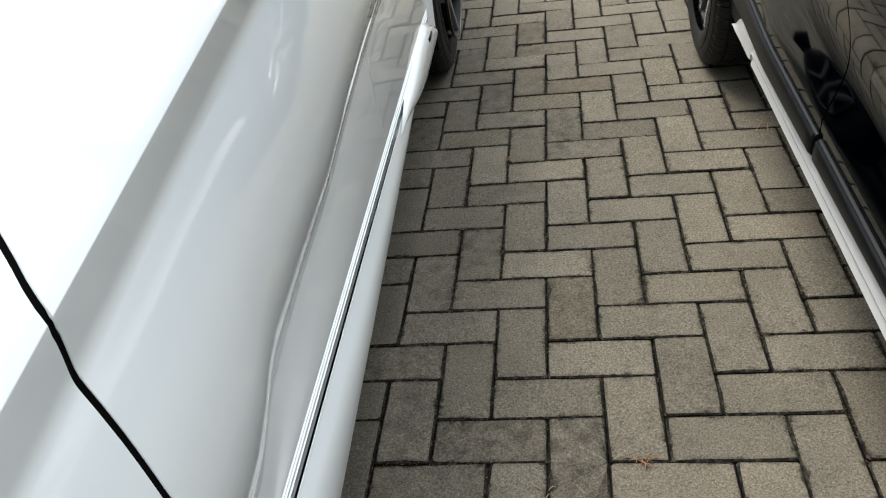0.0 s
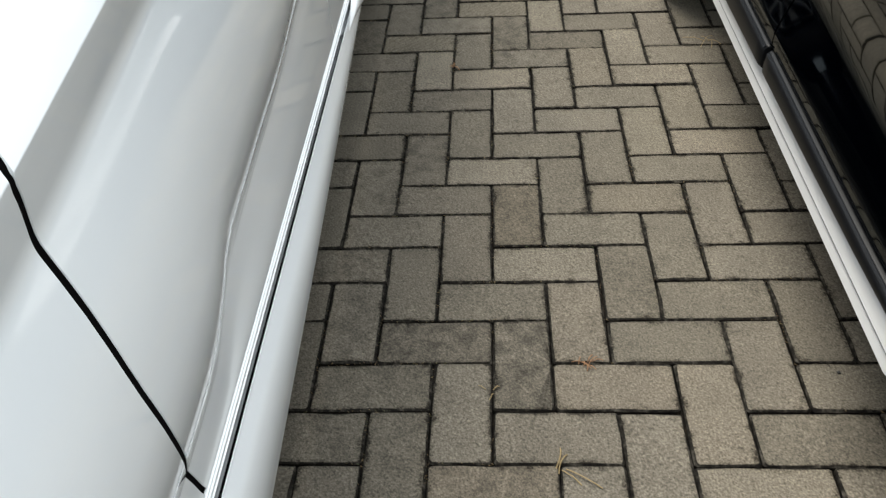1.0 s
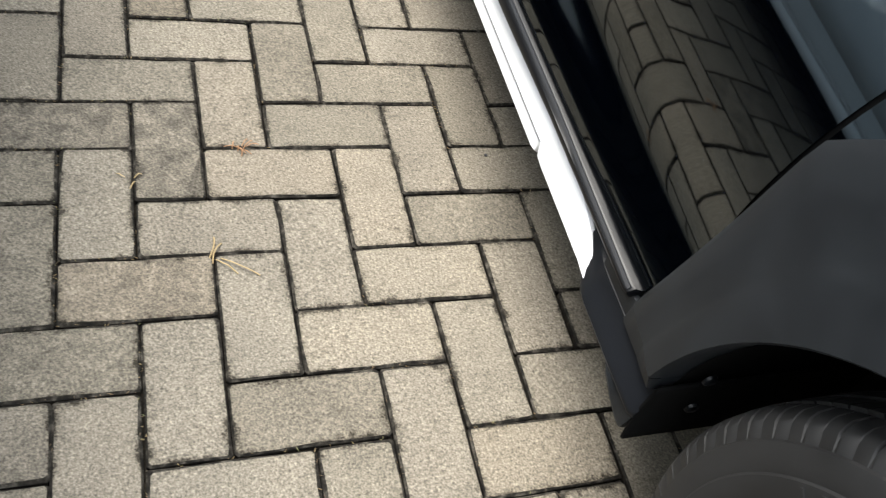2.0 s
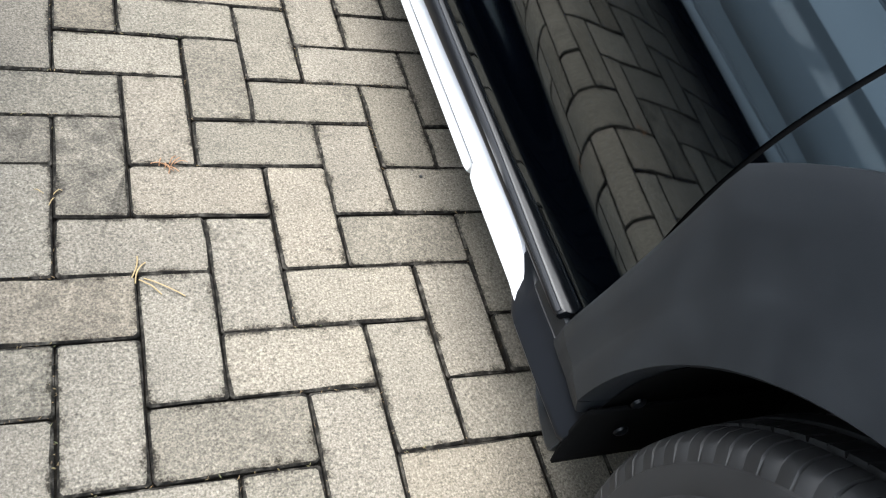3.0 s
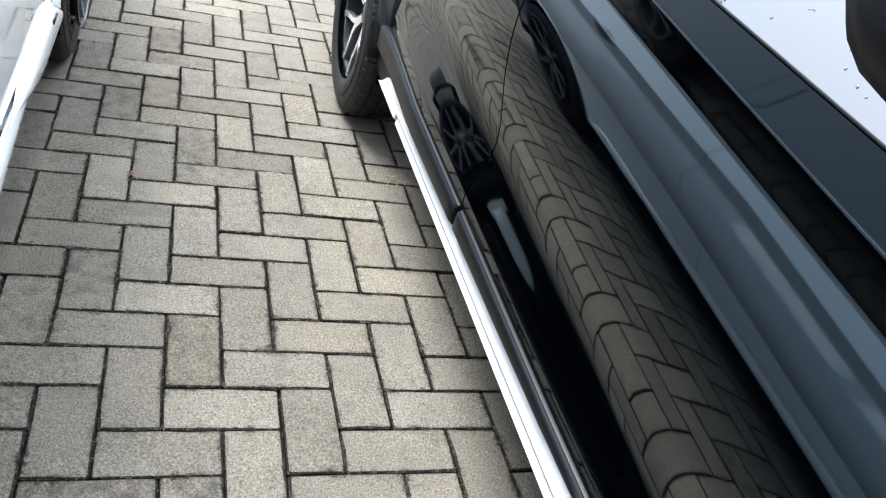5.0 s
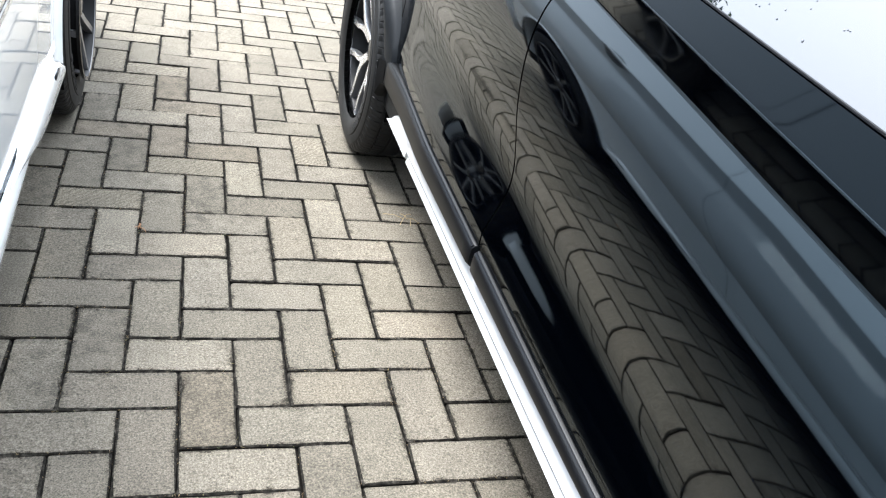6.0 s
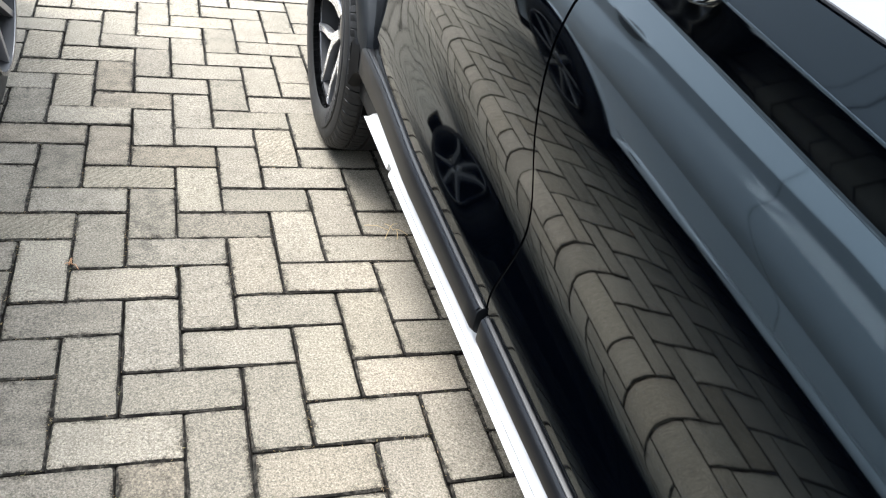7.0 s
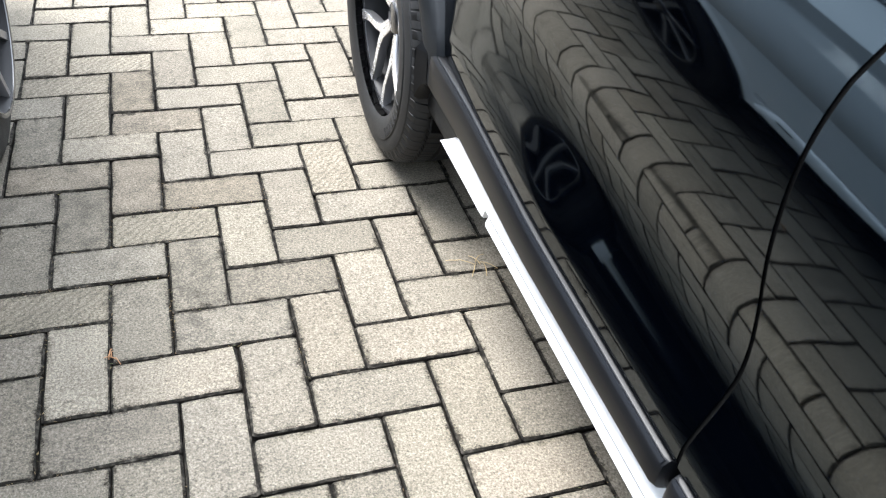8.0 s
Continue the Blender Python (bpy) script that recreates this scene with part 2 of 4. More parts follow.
def curve(xs, ys):
    """A smooth curve through points with no overshoot, as a function."""
    xs, ys = np.asarray(xs, float), np.asarray(ys, float)
    h, d = np.diff(xs), np.diff(ys) / np.diff(xs)
    m = np.zeros(len(xs))
    for k in range(1, len(xs) - 1):
        if d[k - 1] * d[k] > 0:
            w1, w2 = 2 * h[k] + h[k - 1], h[k] + 2 * h[k - 1]
            m[k] = (w1 + w2) / (w1 / d[k - 1] + w2 / d[k])
    m[0], m[-1] = d[0], d[-1]

    def f(x):
        k = int(np.clip(np.searchsorted(xs, x) - 1, 0, len(h) - 1))
        t = min(max((x - xs[k]) / h[k], 0), 1)
        return ((1 + 2 * t) * (1 - t) ** 2 * ys[k] + t * (1 - t) ** 2 * h[k] * m[k]
                + t * t * (3 - 2 * t) * ys[k + 1] + t * t * (t - 1) * h[k] * m[k + 1])
    return f


def leaning(zs, tilts, w0):
    """A side's inset as a function of height, from the degrees by which it leans in at each height."""
    fine = np.arange(zs[0], zs[-1] + 0.0005, 0.0005)
    w = w0 + np.concatenate(([0.0], np.cumsum(np.tan(np.radians(np.interp(fine[:-1] + 0.00025, zs, tilts))) * 0.0005)))
    return lambda z: float(np.interp(z, fine, w))


def spread(a, b, n):
    return [a + (b - a) * k / (n - 1) for k in range(n)]


def thick(ob, depth):
    s = ob.modifiers.new("depth", "SOLIDIFY")
    s.thickness, s.offset = depth, 1.0
    return ob


# ---- ground ----
def ground_sheet():
    bm = bmesh.new()
    r = 400.0
    bm.faces.new([bm.verts.new(p) for p in ((-r, -r, -0.013), (r, -r, -0.013), (r, r, -0.013), (-r, r, -0.013))])
    g = part("ground", bm, JOINT, smooth=False)
    return tagged(g, "dark sandy ground bed below the paving", "ground", kind="structure")


ground_sheet()


# ---- cars ----
class Car:
    """Axes of one car: y runs along the lane, w goes in from the side that faces the lane, z up."""

    def __init__(self, name, x0, side, forward, width, y_mid):
        self.x0, self.side, self.fwd, self.width = x0, side, forward, width
        self.root = new(name)
        self.root.location = (x0 + side * width / 2, y_mid, 0)

    def at(self, y, w, z, far=False):
        if far:
            w = self.width - w
        return (self.x0 + self.side * w, y, z)

    def add(self, name, points, mat, far=False, depth=0.0, label="", parent=None, closed_u=False, closed_v=False, caps=False, flanged=False):
        """points: rows of (y, w, z)."""
        pts = [[self.at(*p, far) for p in row] for row in points]
        bm = surface(pts, closed_u, closed_v)
        if flanged:
            bmesh.ops.remove_doubles(bm, verts=bm.verts[:], dist=0.00002)
        if caps:
            cap_ends(bm, pts)
            bmesh.ops.recalc_face_normals(bm, faces=bm.faces[:])
        elif depth:
            # normals face into the body, so that the depth grows inwards
            n = sum((f.normal * f.calc_area() for f in bm.faces), Vector()) if not bm.normal_update() else Vector()
            mid = Vector((self.x0 + self.side * self.width / 2, self.root.location[1], 0.7))
            c = sum((v.co for v in bm.verts), Vector()) / len(bm.verts)
            if n.dot(mid - c) < 0:
                bmesh.ops.reverse_faces(bm, faces=bm.faces[:])
        flange = depth if flanged else 0
        if flange:
            rim = [e for e in bm.edges if e.is_boundary]
            made = bmesh.ops.extrude_edge_only(bm, edges=rim)["geom"]
            step = Vector((self.side * flange * (-1 if far else 1), 0, 0))
            for v in made:
                if isinstance(v, bmesh.types.BMVert):
                    v.co += step
        ob = part(name, bm, mat, parent or self.root, label)
        ob.data.set_sharp_from_angle(angle=radians(38))
        if depth and not flange:
            thick(ob, depth)
        return ob


def tyre_mesh(car, y, w, r, rim_r, far, blocks=54):
    """A tyre with shoulder blocks and rings of tread; w is its outer face."""
    wid = 0.195
    prof = [(0.010, rim_r - 0.004), (0.004, rim_r + 0.006), (0.0, rim_r + 0.03), (0.001, rim_r + 0.046), (0.0035, rim_r + 0.048), (0.003, rim_r + 0.06),
            (0.008, r - 0.030), (0.0105, r - 0.0285), (0.016, r - 0.0140), (0.021, r - 0.009), (0.028, r - 0.0048), (0.045, r - 0.002),
            (0.0465, r - 0.008), (0.0535, r - 0.008), (0.055, r - 0.001), (0.084, r), (0.0855, r - 0.008), (0.0935, r - 0.008), (0.095, r), (wid / 2 + 0.03, r),
            (0.130, r - 0.001), (0.1315, r - 0.008), (0.1385, r - 0.008), (0.140, r - 0.001), (0.165, r - 0.005), (0.18, r - 0.014), (0.19, r - 0.05), (0.185, rim_r)]
    rows = []
    for k in range(blocks):
        for frac, cut in ((0.0, 1.0), (0.055, 1.0), (0.085, 0.0), (0.52, 0.0), (0.535, 0.3), (0.56, 0.3), (0.575, 0.0), (0.97, 0.0)):
            row = []
            for i, (dw, rr) in enumerate(prof):
                lean = 0.9 * (dw - 0.03) / wid
                a = 2 * math.pi * (k + frac + lean) / blocks
                deep = 0.0045 * cut if (8 <= i <= 11 or 13 <= i <= 15 or 22 <= i <= 25) else 0.0
                rr -= deep
                row.append((y + rr * math.cos(a), w + dw, r + rr * math.sin(a)))
            rows.append(row)
    return car.add("tyre", rows, RUBBER, far, closed_u=True, label="black rubber tyre with grooved tread")


def ring(car, name, parent, mat, y, z, prof, far, n=72, label=""):
    rows = []
    for k in range(n):
        a = 2 * math.pi * k / n
        rows.append([(y + rr * math.cos(a), w, z + rr * math.sin(a)) for w, rr in prof])
    return car.add(name, rows, mat, far, closed_u=True, label=label, parent=parent)


def spoke_rows(y, z, a, path, depth):
    """A bar along a polyline of (radius, half width, turn, w) with a sloping back."""
    rows = []
    for rr, hw, turn, w in path:
        t = a + turn
        c, s = math.cos(t), math.sin(t)
        row = []
        for q, dw in ((-hw * 0.86, 0.0), (hw * 0.86, 0.0), (hw, 0.003), (hw * 0.8, depth), (-hw * 0.8, depth), (-hw, 0.003)):
            row.append((y + rr * c - q * s, w + dw, z + rr * s + q * c))
        rows.append(row)
    return rows


def wheel(car, y, w, r, rim_r, far, style):
    tyre = tyre_mesh(car, y, w, r, rim_r, far)
    for k in range(22):
        if k % 11 > 7:
            continue
        a0 = 0.6 + k * 0.085 + (1.9 if k > 10 else 0)
        mid = rim_r + 0.033
        bar = [[(y + rr * math.cos(a0 + da), w + ww, r + rr * math.sin(a0 + da)) for rr, ww in ((mid - 0.0095, 0.004), (mid - 0.009, -0.0012), (mid + 0.009, -0.0008), (mid + 0.0095, 0.004))] for da in (0.0, 0.012 + 0.02 * ((k * 7) % 3))]
        car.add("sidewall_bar", bar, RUBBER, far, closed_v=True, caps=True, parent=tyre)
    rim = ring(car, "rim", tyre, BARREL, y, r, [(0.012, rim_r - 0.001), (0.004, rim_r - 0.004), (0.006, rim_r - 0.010), (0.025, rim_r - 0.016), (0.11, rim_r - 0.022),
                                              (0.125, rim_r - 0.05), (0.125, 0.0)], far, label="gloss black alloy rim barrel")
    lip = RIMBLACK
    ring(car, "rim_lip", tyre, lip, y, r, [(0.0035, rim_r + 0.001), (0.0015, rim_r - 0.004), (0.0035, rim_r - 0.009), (0.011, rim_r - 0.010)], far)
    out = rim_r - 0.006
    n = 5 if style == "split" else 8
    for k in range(n):
        a = math.pi / 2 + 2 * math.pi * k / n + (0.2 if style == "split" else 0)
        if style == "split":
            paths = [[(0.035, 0.015, 0, 0.026), (0.085, 0.014, s * 0.06, 0.016), (0.115, 0.0105, s * 0.19, 0.011), (0.155, 0.0095, s * 0.33, 0.006), (out - 0.014, 0.0105, s * 0.37, 0.003), (out, 0.015, s * 0.37, 0.001)] for s in (-1, 1)]
        else:
            paths = [[(0.035, 0.013, 0, 0.030), (0.10, 0.011, 0.03, 0.022), (out, 0.010, 0.10, 0.008)]]
        for path in paths:
            rows = spoke_rows(y, r, a, path, 0.02)
            car.add("spoke", rows, DULLALLOY, far, closed_v=True, caps=True, parent=tyre)
            if style == "split":
                face = spoke_rows(y, r, a, [(rr, hw * 0.88, turn, ww - 0.0012) for rr, hw, turn, ww in path], 0.003)
                car.add("spoke_face", face, ALLOY, far, closed_v=True, caps=True, parent=tyre, label="machined silver spoke face")
    ring(car, "hub_cap", tyre, RIMBLACK, y, r, [(0.036, 0.040), (0.024, 0.036), (0.020, 0.030), (0.019, 0.0)], far, 32)
    for k in range(5):
        a = 2 * math.pi * (k + 0.5) / 5
        ring(car, "wheel_nut", tyre, CHROME, y + 0.05 * math.cos(a), r + 0.05 * math.sin(a), [(0.04, 0.009), (0.026, 0.008), (0.024, 0.0)], far, 10)
    ring(car, "brake_disc", tyre, DARK, y, r, [(0.120, 0.14), (0.118, 0.14), (0.118, 0.0)], far, 40)
    return tyre


def arch_height(y, axle, radius, z0, flat=1.0):
    d = abs(y - axle)
    return z0 if d >= radius else max(z0, 0.315 + flat * math.sqrt(radius * radius - d * d))


def plan_taper(y, lo, hi, y0, y1, depth):
    """How far the side comes in towards both ends of a car, in plan."""
    t = max((lo - y) / (lo - y0), (y - hi) / (y1 - hi), 0)
    return depth * t ** 2.2


# -- the dark car --
SUV = Car("dark_suv", 0.400, 1, -1, 1.775, 0.36)
tagged(SUV.root, "midnight blue suv with black arch cladding and silver sill strip", "car")
S_FRONT, S_REAR, S_END0, S_END1 = -1.01, 1.69, -1.86, 2.60


def suv_crease(y):
    return 0.902 + 0.098 * y


def suv_belt(y):
    return max(0.943 + 0.068 * y, suv_crease(y) + 0.019)


def suv_rim(y):
    """The top of the cladding along the foot of the doors."""
    return 0.379 + 0.033 * min(max(y, -0.9), 1.35)


def suv_heights(y):
    zc, zb, zr = suv_crease(y), suv_belt(y), suv_rim(y)
    s = 0.021 + 0.013 * min(1.2, max(0.0, y))
    low = zr + s + 0.075 - 0.02 * min(1.0, max(0.0, (-0.1 - y) / 0.3))
    bulge = [max(zc - d, low + 0.006 * (k + 1)) for k, d in enumerate((0.411, 0.395, 0.377, 0.355, 0.324, 0.290, 0.267, 0.229, 0.191, 0.165, 0.119, 0.079))]
    return [zr - 0.02, zr + s, zr + s + 0.002, zr + s + 0.028, zr + s + 0.045, low] + bulge + [zc - 0.064, zc - 0.056, zc - 0.050, zc - 0.002, zc + 0.001, zb + 0.01]


SIDES = {}


def suv_side(y):
    key = round(y, 4)
    if key not in SIDES:
        head, back, nose = (min(1.0, max(0.0, q)) for q in ((y + 0.28) / 0.4, (y - 0.80) / 0.5, (-0.30 - y) / 0.3))
        under = -8.3 + 4 * max(0.0, min(0.45, -y))
        g = leaning(suv_heights(y), [0, 0, 14 - 5 * back, 18.5 - 10.5 * back - 5 * nose, 18.2 + 2.2 * head - 14.4 * back - 6 * nose, 16.2 - 12.2 * back - 3 * nose, 0, -4.5, -8.5, -12, -12.3, -9, -6.3, -3.5, 0.5, 4.5, 14.5, 20.5, 21.5, 22, under, under, 23, 23], 0.0)
        shift = 0.001 - g(suv_crease(y) - 0.229)
        f = lambda z: g(z) + shift
        t = plan_taper(y, -1.0, 1.75, S_END0, S_END1, 0.20)
        SIDES[key] = lambda z: f(z) + t
    return SIDES[key]


def suv_levels(y):
    h = suv_heights(y)
    return [suv_rim(y) + 0.002] + h[1:-1] + [suv_belt(y)]


def sed_levels(y):
    zc, zk = sed_crease(y), sed_scoop(y)
    return [0.374, zk - 0.044, zk - 0.012, zk - 0.002, zk + 0.0005, zk + 0.004, zk + 0.03, zk + 0.06, zk + 0.10, zk + 0.15, zc - 0.10, zc - 0.075, zc - 0.06, zc - 0.05, zc - 0.001, zc + 0.001, zc + 0.06, zc + 0.12, sed_belt(y)]


def side_panel(car, name, side, y0, y1, z0, z1, mat, far, ny=14, label="", depth=0.018, levels=suv_levels):
    """A body panel between two seams; y0, y1 are functions of height, z0, z1 of y."""
    rows = []
    for u in range(ny):
        t = u / (ny - 1)
        row = []
        count = len(levels(0.0))
        for i in range(count * 5 - 4):
            k, f = divmod(i, 5)
            y = y0(0.6) + (y1(0.6) - y0(0.6)) * t
            for _ in range(6):
                keys = levels(y)
                z = keys[k] + (keys[min(k + 1, count - 1)] - keys[k]) * f / 5
                z = max(z, z0(y))
                y = y0(z) + (y1(z) - y0(z)) * t
            row.append((y, side(y)(z), z))
        rows.append(row)
    return car.add(name, rows, mat, far, depth, label, flanged=True)


def seam_seal(car, side, seam, half, z0, z1, far, deep=0.0025):
    """The dark gap between two panels, filled by a rubber seal."""
    rows = []
    for z in spread(z0, z1, 70):
        y = seam(z)
        w = side(y)(z) + deep
        rows.append([(y - half, w, z), (y + half, w, z), (y + half, w + 0.01, z), (y - half, w + 0.01, z)])
    return car.add("door_seal", rows, DARK, far, closed_v=True, caps=True, label="black rubber seal in the door gap")


def suv_seam_b(z):
    return 0.400 + 0.008 * math.sin(max(0.0, min(1.0, (z - 0.62) / 0.25)) * math.pi) - 0.15 * max(0.0, z - 0.83)


def suv_seam_a(z):
    return -0.548 - 0.16 * max(0.0, z - 0.36) - 0.02 * max(0.0, z - 0.6)


def suv_seam_c(z):
    return 1.33 + 0.45 * max(0.0, z - 0.60)


GAP = 0.0028


FLARE = ((0.0, 0.03), (0.0, 0.002), (0.012, -0.012), (0.03, -0.0165), (0.25, -0.0135), (0.40, -0.0100), (0.46, -0.0080), (0.72, -0.0070), (0.93, -0.005), (1.0, 0.0), (1.0, 0.045))
BAND = ((0.0, 0.03), (0.0, -0.002), (0.03, -0.016), (0.08, -0.022), (0.30, -0.0235), (0.5, -0.0190), (0.72, -0.0110), (0.93, 0.000), (1.0, 0.008), (1.0, 0.045))


def build_suv():
    c = SUV
    for far in (False, True):
        low = lambda y: suv_rim(y) + 0.002
        side_panel(c, "front_door", suv_side, lambda z: suv_seam_a(z) + GAP, lambda z: suv_seam_b(z) - GAP, low, suv_belt, NAVY, far)
        side_panel(c, "rear_door", suv_side, lambda z: suv_seam_b(z) + GAP, lambda z: suv_seam_c(z) - GAP, low, suv_belt, NAVY, far)
        side_panel(c, "front_fender", suv_side, lambda z: S_END0 + 0.10, lambda z: suv_seam_a(z) - GAP, lambda y: arch_height(y, S_FRONT, 0.44, 0.40), suv_belt, NAVY, far, 44)
        side_panel(c, "rear_quarter", suv_side, lambda z: suv_seam_c(z) + GAP, lambda z: S_END1 - 0.10, lambda y: arch_height(y, S_REAR, 0.380, 0.41), suv_belt, NAVY, far, 44)

        for seam in (suv_seam_a, suv_seam_b, suv_seam_c):
            seam_seal(c, suv_side, seam, GAP, suv_rim(seam(0.4)) + 0.003, suv_belt(seam(0.9)) - 0.002, far)
        # wheel arch cladding, a broad matt band with a rolled lip
        for axle, edge in ((S_FRONT, suv_seam_a), (S_REAR, suv_seam_c)):
            toward = 1 if axle == S_FRONT else -1
            rows = []
            for k in range(73):
                a = math.pi * (0.028 + 1.07 * k / 72)
                ca, sa = math.cos(a) * toward, math.sin(a)
                wide = 0.535 if axle == S_FRONT else 0.386 + 0.055 * min(1.0, max(0.0, (0.71 - sa) / 0.4))
                stretch = wide if sa > 0.55 else wide - 0.02 * (0.55 - sa)
                if ca * toward > 0 and axle == S_FRONT:
                    reach = abs(edge(0.315 + 0.5 * max(sa, 0)) - axle) - GAP - 0.001
                    stretch = min(stretch, reach / max(abs(ca), 0.05))
                if sa < 0:
                    stretch = min(stretch, 0.09 / max(-sa, 1e-3))
                rin = 0.372 if axle == S_FRONT else 0.362
                row = []
                for fr, w in (FLARE if axle == S_FRONT else BAND):
                    rr = rin + (max(stretch, rin + 0.02) - rin) * fr
                    y, z = axle + rr * ca, 0.315 + rr * sa
                    t = plan_taper(y, -1.0, 1.75, S_END0, S_END1, 0.20)
                    up = 0.020 * max(0.0, (z - 0.70) / 0.15) * fr
                    if axle == S_REAR and w < 0 and ca < 0:
                        w *= 0.22 + 0.78 * min(1.0, max(0.0, (z - 0.38) / 0.22))
                    row.append((y, w + t + up * 0.5, z))
                rows.append(row)
            c.add("arch_cladding", rows, PLASTIC, far, label="matt black plastic wheel arch cladding")
            well = []
            for k in range(37):
                a = math.pi * (-0.08 + 1.16 * k / 36)
                well.append([(axle + rr * math.cos(a), w, 0.315 + rr * math.sin(a)) for w, rr in ((0.022, 0.371), (0.05, 0.374), (0.30, 0.378), (0.30, 0.0))])
            c.add("wheel_well", well, DARK, far)

        # sill cladding below the doors
        sill = [(0.09, 0.225), (0.055, 0.235), (0.030, 0.255), (0.016, 0.270), (0.014, 0.285), (0.014, 0.31), (0.012, 0.334), (0.014, 0.339), (0.03, 0.342), (0.09, 0.342)]
        rows = [[(y, w, z) for w, z in sill] for y in [-0.628, -0.624] + spread(-0.61, 1.33, 12) + [1.346, 1.352]]
        c.add("sill_cladding", rows, PLASTIC, far, closed_v=True, caps=True, label="black plastic sill cladding")
        # the sill's end before the front wheel: ridge, corner plate and flap
        rows = []
        for y, k in ((-0.648, 0.75), (-0.641, 0.95), (-0.58, 1.0), (-0.50, 1.0), (-0.482, 0.9), (-0.455, 0.45), (-0.43, 0.25)):
            rows.append([(y, 0.013 + (w - 0.013) * k, z) for w, z in ((0.0135, 0.266), (0.002, 0.268), (-0.0090, 0.273), (-0.0120, 0.279), (-0.0105, 0.285), (-0.0010, 0.302), (0.0035, 0.322), (0.0135, 0.326))])
        c.add("sill_end", rows, SATIN, far, closed_v=True, caps=True)
        a0 = math.pi * 0.028
        far_edge = (abs(suv_seam_a(0.36) - S_FRONT) - GAP - 0.001) / math.cos(a0)
        rows = []
        for t in spread(0, 1, 5):
            row = []
            for fr, w in FLARE:
                rr = 0.372 + (far_edge - 0.372) * fr
                zt = 0.315 + rr * math.sin(a0) - 0.0012
                row.append((S_FRONT + rr * math.cos(a0), w * (1 - 0.55 * t) + 0.0006, zt + (0.3235 - zt) * t))
            rows.append(row)
        c.add("corner_plate", rows, PLASTIC, far)
        rows = [[(y, w, z) for w, z in ((0.012, 0.3225), (0.0045, 0.3235), (0.004, 0.340), (0.005, 0.3500), (0.012, 0.3503))] for y in spread(-0.552, -0.478, 4)]
        c.add("corner_plate", rows, PLASTIC, far)
        rows = []
        for y, lo, hi in ((-0.575, 0.262, 0.268), (-0.582, 0.250, 0.270), (-0.610, 0.240, 0.275), (-0.632, 0.2345, 0.290), (-0.642, 0.235, 0.318), (-0.646, 0.241, 0.322)):
            rows.append([(y, w, z) for w, z in ((0.020, lo), (0.008, lo), (-0.003, lo + 0.003), (-0.005, lo + 0.010 if hi - lo > 0.012 else (lo + hi) / 2), (0.006, hi), (0.020, hi))])
        c.add("sill_flap", rows, PLASTIC, far, closed_v=True, caps=True, label="black plastic flap before the wheel")
        rows = [[(S_FRONT + math.sqrt(0.362 ** 2 - (z - 0.315) ** 2), w, z) for w in (-0.003, 0.02, 0.30)] for z in spread(0.2365, 0.34, 12)]
        c.add("arch_liner", rows, DARK, far, 0.004, label="black plastic liner before the wheel")
        for y, z, w in ((-0.649, 0.352, 0.05), (-0.652, 0.292, 0.06)):
            rows = [[(y - dy, w + rr * math.cos(q), z + rr * math.sin(q)) for q in spread(0, 2 * math.pi * 9 / 10, 10)] for dy, rr in ((0.0, 0.009), (0.003, 0.008), (0.005, 0.004))]
            c.add("screw", rows, GLOSSBLACK, far, closed_v=True, caps=True)

        # silver strip in two layers
        rows = []
        for y, lo, hi in [(-0.474, 0.285, 0.288), (-0.450, 0.285, 0.309), (-0.418, 0.285, 0.325), (-0.382, 0.285, 0.334), (-0.30, 0.285, 0.338), (-0.284, 0.287, 0.338), (-0.276, 0.306, 0.338)] + \
                [(y, 0.3062, 0.338) for y in spread(-0.24, 0.94, 10)] + [(0.958, 0.306, 0.338), (0.966, 0.287, 0.338), (0.985, 0.285, 0.338), (1.07, 0.286, 0.337), (1.11, 0.286, 0.333), (1.145, 0.286, 0.324), (1.172, 0.287, 0.311), (1.190, 0.288, 0.298), (1.200, 0.289, 0.291)]:
            m_ = (lo + hi) / 2
            g = min(1.0, (hi - lo) / 0.012)
            rows.append([(y, w, z) for w, z in ((0.014, lo), (-0.002, lo + 0.001 * g), (-0.0050, lo + 0.004 * g), (0.0004, m_), (0.0048, hi - 0.004 * g), (0.0075, hi - 0.001 * g), (0.014, hi))])
        c.add("sill_strip", rows, SILVER, far, closed_v=True, caps=True, label="silver painted sill strip")
        rows = []
        for y, s in [(-0.274, 0.6), (-0.270, 0.9), (-0.262, 1.0)] + [(y, 1.0) for y in spread(-0.2, 0.9, 8)] + [(0.945, 1.0), (0.953, 0.9), (0.957, 0.6)]:
            rows.append([(y, 0.014 + (w - 0.014) * s, z) for w, z in ((0.014, 0.284), (-0.0025, 0.2845), (-0.0060, 0.2872), (-0.0022, 0.299), (-0.0005, 0.3030), (0.014, 0.3038))])
        c.add("sill_strip_lower", rows, SILVER, far, closed_v=True, caps=True, label="silver painted lower sill strip")

        # raised bead whose grey puts in the shade of the groove here
        rows = [[(y, w, z) for w, z in ((0.012, 0.3036), (-0.0024, 0.3040), (-0.0030, 0.3050), (-0.0024, 0.3060), (0.012, 0.3064))] for y in spread(-0.272, 0.955, 6)]
        c.add("strip_seam", rows, GROOVESHADE, far, closed_v=True, caps=True, label="grey bead with the groove's shade between the two silver layers")

